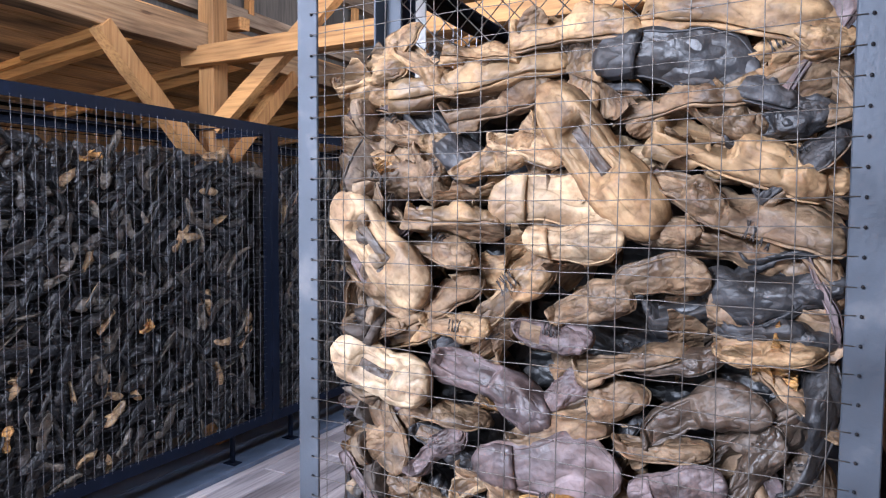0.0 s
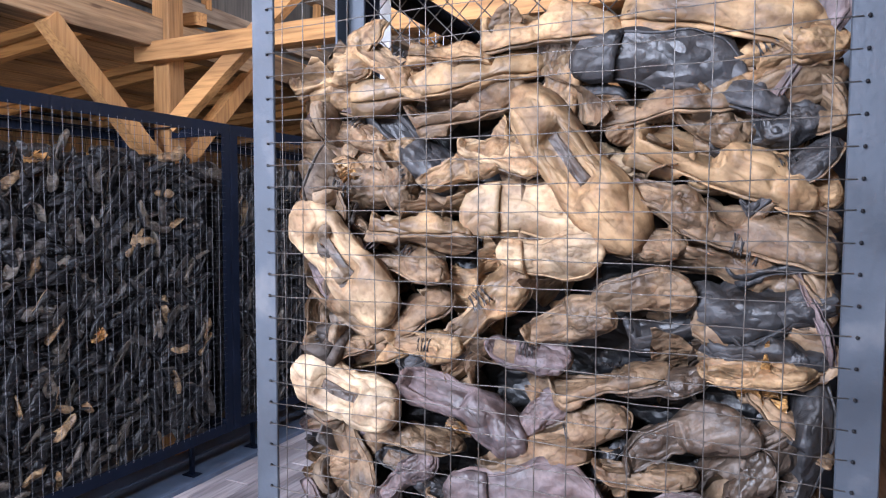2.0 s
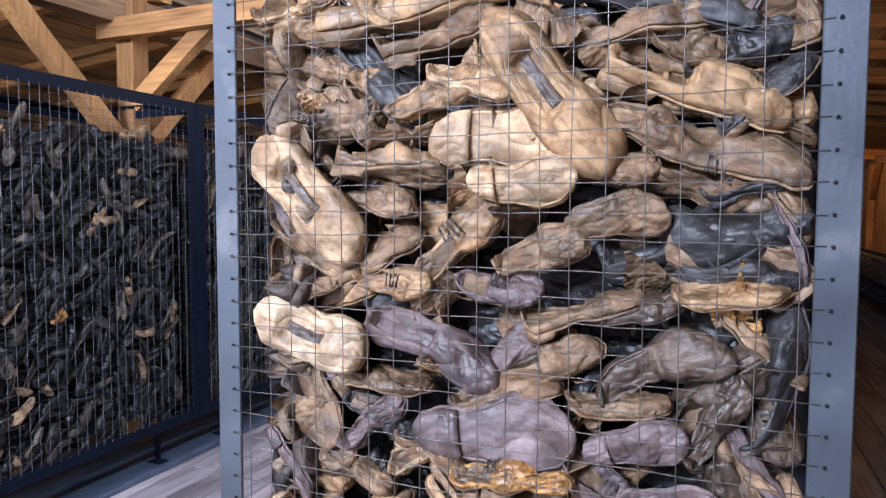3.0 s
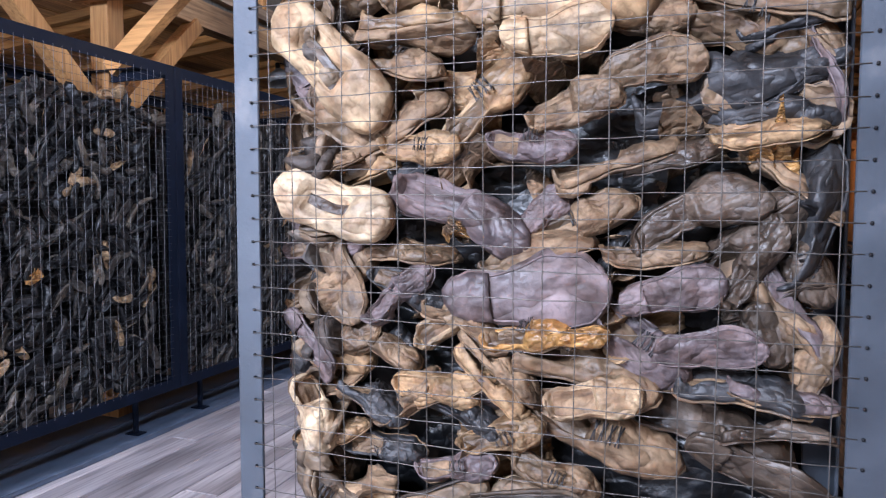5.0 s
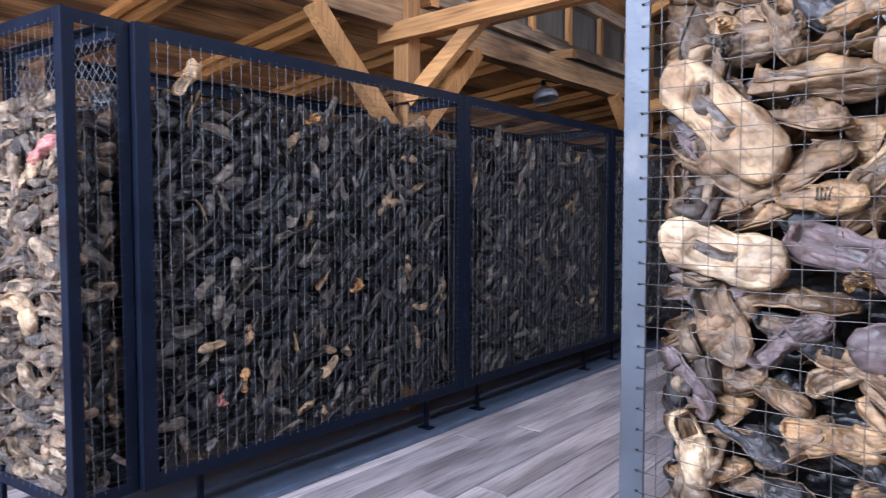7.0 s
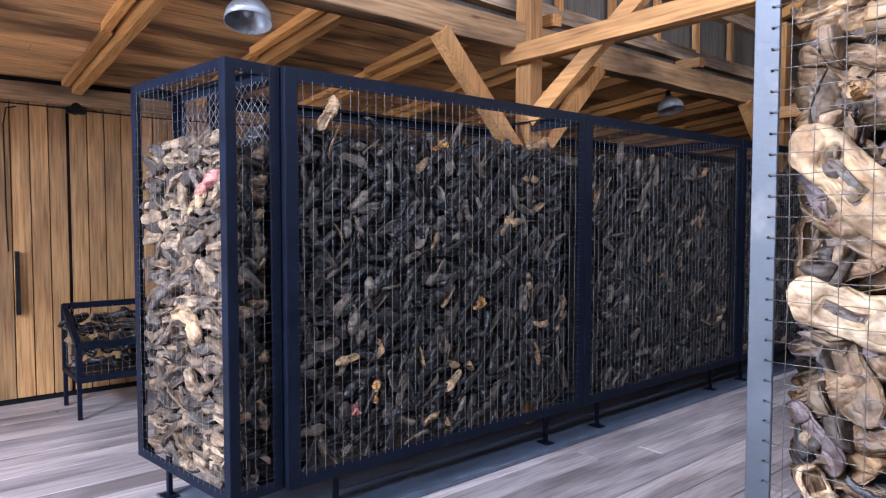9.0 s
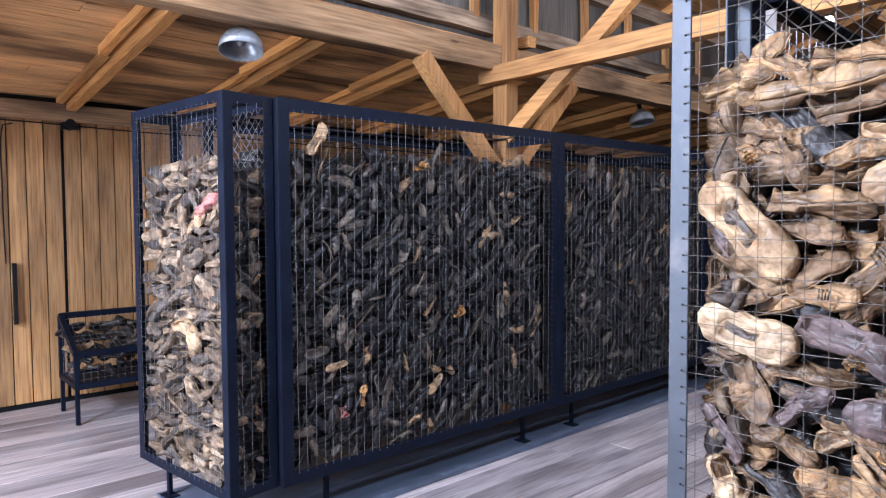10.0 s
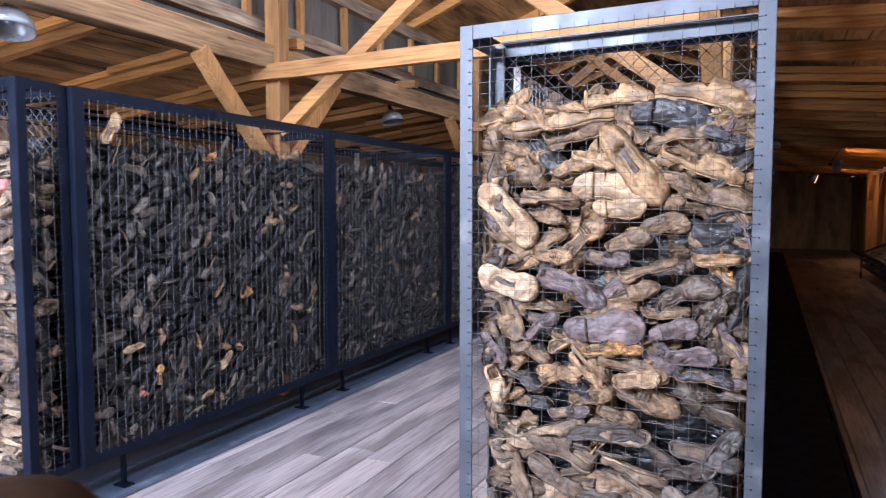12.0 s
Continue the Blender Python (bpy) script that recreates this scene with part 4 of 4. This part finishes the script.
hero(-0.766, 1.253, 23, 0.086, "scrap", "slate", 40, 0.007)
hero(-0.792, 1.435, -88, 0.079, "low", "umber", 40, 0.004)
hero(-0.284, 1.487, 17, 0.082, "low", "umber", 60, 0.004)
hero(-0.105, 1.405, 24, 0.068, "scrap", "umber", 40, 0.003)
hero(0.042, 1.510, 36, 0.060, "low", "slate", 50, 0.012)
hero(0.038, 1.700, 38, 0.061, "low", "slate", 30, 0.006)
hero(0.039, 1.588, 20, 0.053, "low", "slate", 30, 0.010)
hero(-0.272, 1.856, -101, 0.044, "scrap", "tan", 20, 0.009)
hero(-0.102, 1.782, -34, 0.057, "low", "umber", 60, 0.012)
hero(-0.353, 1.144, 9, 0.106, "low", "ochre", 40, 0.007)
hero(-0.272, 1.152, 9, 0.074, "low", "ochre", 90, 0.007)
hero(-0.195, 1.137, -37, 0.141, "low", "lilac", 60, 0.008)
hero(-0.092, 1.148, 6, 0.092, "sole", "lilac", -70, 0.006)
hero(-0.395, 1.094, -40, 0.123, "slipper", "umber", 20, 0.005)
hero(-0.414, 1.061, -46, 0.117, "slipper", "tan", 10, 0.010)
hero(-0.258, 1.093, -6, 0.168, "slipper", "umber", 30, 0.010)
hero(-0.501, 1.056, -9, 0.074, "low", "tan", 80, 0.011)
hero(-0.711, 0.993, -68, 0.075, "low", "white", 40, 0.004)
hero(-0.690, 0.945, 16, 0.093, "slipper", "tan", 30, 0.012)
hero(-0.595, 0.939, -3, 0.101, "low", "slate", 90, 0.005)
hero(-0.593, 1.114, -27, 0.106, "low", "umber", 50, 0.007)
hero(-0.246, 0.986, -20, 0.238, "low", "umber", 60, 0.009)
hero(-0.091, 1.009, -20, 0.258, "boot", "umber", 60, 0.015)
hero(-0.388, 0.984, 21, 0.089, "low", "tan", 80, 0.007)
hero(-0.393, 0.927, 27, 0.051, "scrap", "tan", 40, 0.009)
hero(-0.461, 0.923, 13, 0.074, "low", "lilac", 70, 0.008)
hero(-0.644, 0.866, -2, 0.124, "scrap", "pale", 40, 0.004)
hero(-0.049, 1.079, -7, 0.184, "slipper", "slate", 20, 0.007)
hero(-0.033, 1.198, -74, 0.125, "boot", "umber", 80, 0.009)
hero(-0.552, 1.209, -25, 0.080, "low", "slate", 60, 0.005)
hero(-0.772, 0.887, -57, 0.095, "boot", "slate", 60, 0.009)
hero(-0.769, 1.101, -81, 0.110, "low", "slate", 40, 0.010)
hero(-0.656, 1.105, 31, 0.087, "low", "umber", 60, 0.012)
hero(-0.455, 1.159, -19, 0.094, "slipper", "umber", 20, 0.005)
hero(-0.269, 1.206, 160, 0.087, "scrap", "umber", 30, 0.002)
hero(-0.547, 1.020, 45, 0.085, "low", "umber", 50, 0.012)
hero(-0.245, 1.060, 15, 0.058, "low", "pale", 60, 0.008)
hero(-0.309, 0.924, -17, 0.063, "low", "umber", 60, 0.007)
hero(-0.450, 1.010, -29, 0.065, "low", "slate", 40, 0.006)
hero(-0.619, 1.015, -25, 0.094, "low", "slate", 20, 0.009)
hero(-0.669, 1.707, 26, 0.039, "scrap", "ochre", 60, 0.009)
hero(-0.468, 1.296, -15, 0.034, "scrap", "ochre", 60, 0.006)
hero(-0.018, 1.405, -6, 0.051, "scrap", "ochre", 30, 0.005)

for k in range(42):
    kk = FILL.choice(("scrap", "scrap", "slipper", "low"))
    hero(FILL.uniform(-0.74, 0.04), FILL.uniform(0.92, 1.93), FILL.uniform(-55, 55), FILL.uniform(0.07, 0.17), kk, FILL.choice(("tan", "umber", "umber", "pale", "slate", "lilac")), FILL.uniform(-90, 100), FILL.uniform(0.006, 0.045))
for k in range(36):
    hero(FILL.uniform(-0.80, -0.75) if k < 18 else FILL.uniform(0.04, 0.09), 0.95 + 0.054 * (k % 18) + FILL.uniform(-0.02, 0.02), FILL.uniform(-70, 70), FILL.uniform(0.10, 0.16), FILL.choice(("low", "slipper", "sole")), FILL.choice(("tan", "umber", "umber", "lilac")), FILL.uniform(-80, 100), FILL.uniform(0.022, 0.036))
low = list(facing(random.Random(8), (-0.77, FRONT_Y - 0.012, 0.29), (1, 0, 0), (0, -1, 0), 0, 0.66, 0.83, 0.02, 0.12, 0.075, 0, 0.4))
for m, pick in low:
    scatter(pick, m)

# a few coloured shoes that stand out in the west row
for k, (x, z, ang, kind, tone, s) in enumerate(((-3.19, 1.66, 25, "slipper", "pink", 0.75), (-3.35, 1.02, -40, "slipper", "pale", 0.95), (-3.3, 1.58, 30, "sole", "pale", 0.75))):
    o = shoe_thing(kind, 700 + k, TONES[tone], 0.8, None, WORDS[tone] + " leather shoe among brown ones in the end cage", "shoes in the end cage")
    o.matrix_basis = SKEW @ Matrix.Translation((x, 0.862, z)) @ Matrix.Rotation(radians(-ang), 4, "Y") @ Matrix.Rotation(radians(80), 4, "X") @ Matrix.Scale(s, 4)
for k, (y, z, ang, kind, tone, s) in enumerate(((1.36, 2.0, 60, "low", "pale", 0.75), (2.35, 1.02, 70, "scrap", "ochre", 0.4), (1.62, 0.62, 80, "slipper", "ochre", 0.45), (1.50, 0.55, 60, "scrap", "pink", 0.25), (2.05, 1.9, 10, "scrap", "ochre", 0.5), (2.85, 1.97, 20, "slipper", "tan", 0.7))):
    o = shoe_thing(kind, 720 + k, TONES[tone], 0.8, None, WORDS[tone] + " leather shoe among shade-darkened ones in the long cage", "shoes in the long cages")
    o.matrix_basis = Matrix.Translation((-3.05, y, z)) @ Matrix.Rotation(radians(90), 4, "Z") @ Matrix.Rotation(radians(-ang), 4, "Y") @ Matrix.Rotation(radians(80), 4, "X") @ Matrix.Scale(s, 4)

# painted plinth boards under the west cage row, with a raised edge strip
# the near-black east boards stand for the floor shade beside that row
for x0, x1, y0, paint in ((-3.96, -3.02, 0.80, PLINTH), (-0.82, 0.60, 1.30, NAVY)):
    for n in range(3):
        w = (x1 - x0 - 0.03) / 3
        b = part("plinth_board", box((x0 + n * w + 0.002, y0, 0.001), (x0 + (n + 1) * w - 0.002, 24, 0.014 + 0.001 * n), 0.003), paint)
        tagged(b, "dark blue painted board beneath the cages, east ones standing for shade", "board", kind="structure")
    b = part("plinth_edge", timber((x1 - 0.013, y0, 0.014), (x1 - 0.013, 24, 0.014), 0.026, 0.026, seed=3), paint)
    tagged(b, "dark painted floor batten beneath the cages, east one standing for shade", "batten", kind="structure")


# low sloping cages along both outer walls
def low_cage(x_wall, x_front, y0, y1):
    c = empty("low_cage", ((x_wall + x_front) / 2, y0, 0.3), "low dark steel cage with sloping net and shoes", "cage", "low cages by the walls")
    zb, zf, z0, b = 0.80, 0.55, 0.30, 0.04
    for y in (y0, y1):
        for x, zt in ((x_wall, zb), (x_front, zf)):
            child(part("upright", timber((x, y, z0 - 0.02), (x, y, zt), b, b, 0.01, (0, 1, 0), 0), NAVY), c)
            child(part("leg", timber((x, y, 0.0), (x, y, z0 - 0.02), 0.03, 0.03, 0.01, (0, 1, 0), 0), NAVY), c)
        child(part("sloping_rail", timber((x_wall, y, zb), (x_front, y, zf), b, b * 1.3, 0.01, wobble=0), NAVY), c)
        child(part("cross_rail", timber((x_wall, y, z0), (x_front, y, z0), b, b, 0.01, wobble=0), NAVY), c)
    for x, zt in ((x_wall, zb), (x_front, zf), (x_wall, z0), (x_front, z0)):
        child(part("long_rail", timber((x, y0, zt), (x, y1, zt), b * 1.2, b * 1.2, 0.01, wobble=0), NAVY), c)
    bm = bmesh.new()
    n = int((y1 - y0) / 0.05)
    for i in range(1, n):
        yy = y0 + (y1 - y0) * i / n
        tube([(x_wall, yy, zb), (x_front, yy, zf), (x_front, yy, z0)], 0.001, 4, bm)
    for i in range(1, 9):
        s = i / 9
        x, z = x_wall + (x_front - x_wall) * s, zb + (zf - zb) * s
        tube([(x, y0, z), (x, y1, z)], 0.001, 4, bm)
        tube([(x, y0, z), (x, y0, z0)], 0.001, 4, bm)
    for i in range(1, 5):
        z = z0 + (zf - z0) * i / 5
        tube([(x_front, y0, z), (x_front, y1, z)], 0.001, 4, bm)
        tube([(x_wall, y0, z), (x_front, y0, z)], 0.001, 4, bm)
    child(part("wire_net", bm, DARK_WIRE), c)
    child(part("tray", box((min(x_wall, x_front) + 0.02, y0 + 0.02, z0 - 0.012), (max(x_wall, x_front) - 0.02, y1 - 0.02, z0 + 0.006), 0), NAVY), c)
    poses = []
    step = 0.13 if y1 - y0 < 8 else 0.2
    yy = y0 + 0.1
    while yy < y1 - 0.08:
        for q in range(4):
            s = (q + 0.5) / 4
            for lay in (0.10, 0.19):
                x, z = x_wall + (x_front - x_wall) * s, zb + (zf - zb) * s - lay + 0.02
                poses.append((pose(x, yy + rng.uniform(-0.05, 0.05), z, rng.uniform(-60, 120), rng.uniform(-25, 25), rng.uniform(0, 360)) @ Matrix.Scale(0.9, 4), rng.choice(SOUND)))
        yy += step
    heap("shoe_heap", poses, "old shoes lying in a low cage, darkened as in shade")


low_cage(-6.24, -5.73, 0.78, 6.2)
low_cage(2.50, 1.98, 1.5, 16.0)

# ---- door, handle, cable and lamps ----
door = empty("door_1", (LEFT, 0.2, 0), "closed golden brown board door in the wall", "door", kind="structure")
child(part("handle", timber((LEFT + 0.045, 0.505, 0.73), (LEFT + 0.045, 0.505, 1.24), 0.05, 0.03, 0.01, (0, 1, 0), 0.001), BLACK, None, "long black pull handle"), door)
for zz in (0.78, 1.19):
    child(part("handle_stand", box((LEFT + 0.004, 0.49, zz - 0.012), (LEFT + 0.035, 0.52, zz + 0.012), 0.003), BLACK), door)

cable = part("cable", tube([(LEFT + 0.03, yy, 2.415 + 0.008 * math.sin(yy * 3)) for yy in np.linspace(-3, 8, 60)], 0.006, 6), BLACK)
tagged(cable, "thin black cable along the wall top", "cable")
cable = part("cable", tube([(LEFT + 0.03, 0.53, 2.40), (LEFT + 0.032, 0.46, 2.38), (LEFT + 0.03, 0.44, 2.25), (LEFT + 0.03, 0.445, 1.4), (LEFT + 0.03, 0.45, 1.24)], 0.006, 6), BLACK)
tagged(cable, "thin black cable down the board door", "cable")
bm = bmesh.new()
bmesh.ops.create_cone(bm, cap_ends=True, segments=16, radius1=0.055, radius2=0.04, depth=0.07, matrix=pose(LEFT + 0.04, 0.95, 2.43, 0, 90, 0))
box((LEFT + 0.02, 0.88, 2.38), (LEFT + 0.06, 1.02, 2.41), 0.005, bm)
tagged(part("junction_box", bm, BLACK), "small round black junction box on the wall", "junction box")


def shade_lamp(at, tilt, turn, lit=False, roof=2.72):
    c = empty("ceiling_lamp", at, "added grey enamel shade lamp, lit to warm the wall" if lit else "grey enamel shade lamp under the purlin", "lamp", "shade lamps")
    prof = [(0.0, 0.085), (0.035, 0.083), (0.05, 0.062), (0.085, 0.045), (0.118, 0.0), (0.128, -0.062), (0.123, -0.062), (0.112, -0.002), (0.08, 0.04), (0.045, 0.056), (0.0, 0.06)]
    bm = bmesh.new()
    rings = []
    for r, zz in prof:
        rings.append([bm.verts.new((r * math.cos(2 * math.pi * i / 28), r * math.sin(2 * math.pi * i / 28), zz)) for i in range(28)])
    for a, b in zip(rings, rings[1:]):
        for i in range(28):
            bm.faces.new((a[i], a[(i + 1) % 28], b[(i + 1) % 28], b[i]))
    bmesh.ops.remove_doubles(bm, verts=bm.verts, dist=0.0004)
    bmesh.ops.recalc_face_normals(bm, faces=bm.faces)
    m = pose(*at, tilt, -12, turn)
    bmesh.ops.transform(bm, matrix=m, verts=bm.verts)
    child(part("shade", bm, ENAMEL, None, "", True), c)
    bm = bmesh.new()
    bmesh.ops.create_cone(bm, cap_ends=True, segments=14, radius1=0.026, radius2=0.02, depth=0.07, matrix=m @ pose(0, 0, 0.11))
    child(part("socket", bm, BLACK), c)
    bm = bmesh.new()
    bmesh.ops.create_uvsphere(bm, u_segments=14, v_segments=8, radius=0.03, matrix=m @ pose(0, 0, 0.0))
    bulb = child(part("bulb", bm, BULB if lit else ENAMEL, None, "", True), c)
    bulb.visible_shadow = not lit
    top = m @ Vector((0, 0, 0.14))
    child(part("arm", tube([m @ Vector((0, 0, 0.12)), top + Vector((0.02, 0.03, 0.01)), (at[0] + 0.12, at[1] + 0.06, roof)], 0.008, 6), BLACK), c)
    return c


shade_lamp((-3.74, 1.27, 2.63), -8, 0)
shade_lamp((-3.84, 5.63, 2.62), -8, 20)


def bare_bulb(at, drop):
    c = empty("hanging_bulb", at, "lit bare bulb on a short cable", "lamp", "lit bulbs")
    bm = bmesh.new()
    bmesh.ops.create_uvsphere(bm, u_segments=16, v_segments=10, radius=0.032, matrix=pose(*at))
    ob = part("bulb", bm, BULB, None, "glowing bulb", True)
    ob.visible_shadow = False
    child(ob, c)
    bm = bmesh.new()
    bmesh.ops.create_cone(bm, cap_ends=True, segments=12, radius1=0.022, radius2=0.018, depth=0.06, matrix=pose(at[0], at[1], at[2] + 0.055))
    child(part("socket", bm, BLACK), c)
    child(part("cord", tube([(at[0], at[1], at[2] + 0.08), (at[0] + 0.004, at[1], at[2] + 0.08 + drop)], 0.004, 6), BLACK), c)


bare_bulb((-1.58, 4.11, 2.80), 1.47)
# unseen bulb and two added shade lamps that warm the east aisle
bare_bulb((1.5, 5.0, 2.42), 0.29)
shade_lamp((1.25, 13.6, 2.36), 78, -75, True, 2.79)
shade_lamp((1.25, 20.5, 2.36), 78, -94, True, 2.79)

# round wooden barrier post close to the walk
bm = bmesh.new()
rings = []
for r, zz in ((0.075, 0), (0.075, 1.36), (0.073, 1.40), (0.064, 1.43), (0.045, 1.452), (0.02, 1.460), (0.002, 1.462)):
    rings.append([bm.verts.new((-0.235 + r * math.cos(2 * math.pi * i / 24), -0.87 + r * math.sin(2 * math.pi * i / 24), zz)) for i in range(24)])
for a, b in zip(rings, rings[1:]):
    for i in range(24):
        bm.faces.new((a[i], a[(i + 1) % 24], b[(i + 1) % 24], b[i]))
bm.faces.new(rings[-1])
bm.faces.new(rings[0][::-1])
tagged(part("barrier_post", bm, DARK_POST, None, "", True), "dark brown rounded wooden barrier post", "post")

# uprights and braces along the east wall
for k in range(9):
    y = 5.2 + 2.05 * k
    x = RIGHT - 0.07
    tagged(part("wall_post", timber((x, y, 0), (x, y, 2.45), 0.12, 0.12, up=(0, 1, 0), seed=k), POST_WOOD), "dark brown timber upright on the wall", "post", "wall uprights", "structure")
    tagged(part("wall_brace", timber((x, y - 0.62, 2.44), (x, y - 0.04, 1.78), 0.08, 0.09, up=(1, 0, 0), seed=k), POST_WOOD), "brown diagonal wall brace", "brace", "wall braces", "structure")

# ---- planks and boards, piece by piece ----
plank_me = {}


def board_mesh(key, lo, hi, mat):
    if key not in plank_me:
        bm = box(lo, hi, 0.003)
        me = bpy.data.meshes.new(key)
        bm.to_mesh(me)
        bm.free()
        me.materials.append(mat)
        plank_me[key] = me
    return plank_me[key]


rng = random.Random(21)
x = LEFT
while x < RIGHT - 0.02:
    y = NEAR + rng.uniform(-2, 0)
    while y < 14:
        ln = rng.choice((3.4, 4.0, 4.6))
        me = board_mesh("plank_%d" % int(ln * 10), (0.002, 0.002, -0.03), (0.196, ln - 0.003, 0), FLOOR_WOOD)
        child(put("plank", me, Matrix.Translation((x, y, rng.uniform(-0.004, -0.0005)))), floor)
        y += ln
    x += 0.2
me = board_mesh("plank_far", (LEFT, 14, -0.03), (RIGHT, FAR, -0.006), FLOOR_WOOD)
child(put("plank_field", me, Matrix.Identity(4)), floor)
for parent, x, lo, hi in ((wall_left, LEFT, -0.024, 0), (wall_right, RIGHT, 0, 0.024)):
    y = -3.4
    while y < 12:
        w = 0.134
        me = board_mesh("board_%s" % parent.name, (lo, 0.003, 0.04), (hi, w - 0.005, 2.45), WALL_WOOD)
        gap = 0.02 if abs(y - 0.86) < 0.07 and x < 0 else 0
        child(put("board", me, Matrix.Translation((x + rng.uniform(-0.003, 0.003), y + gap, 0))), parent)
        y += w + gap
    me = board_mesh("far_%s" % parent.name, (lo, 12, 0.04), (hi, FAR, 2.45), WALL_WOOD)
    child(put("board_field", me, Matrix.Translation((x, 0, 0))), parent)
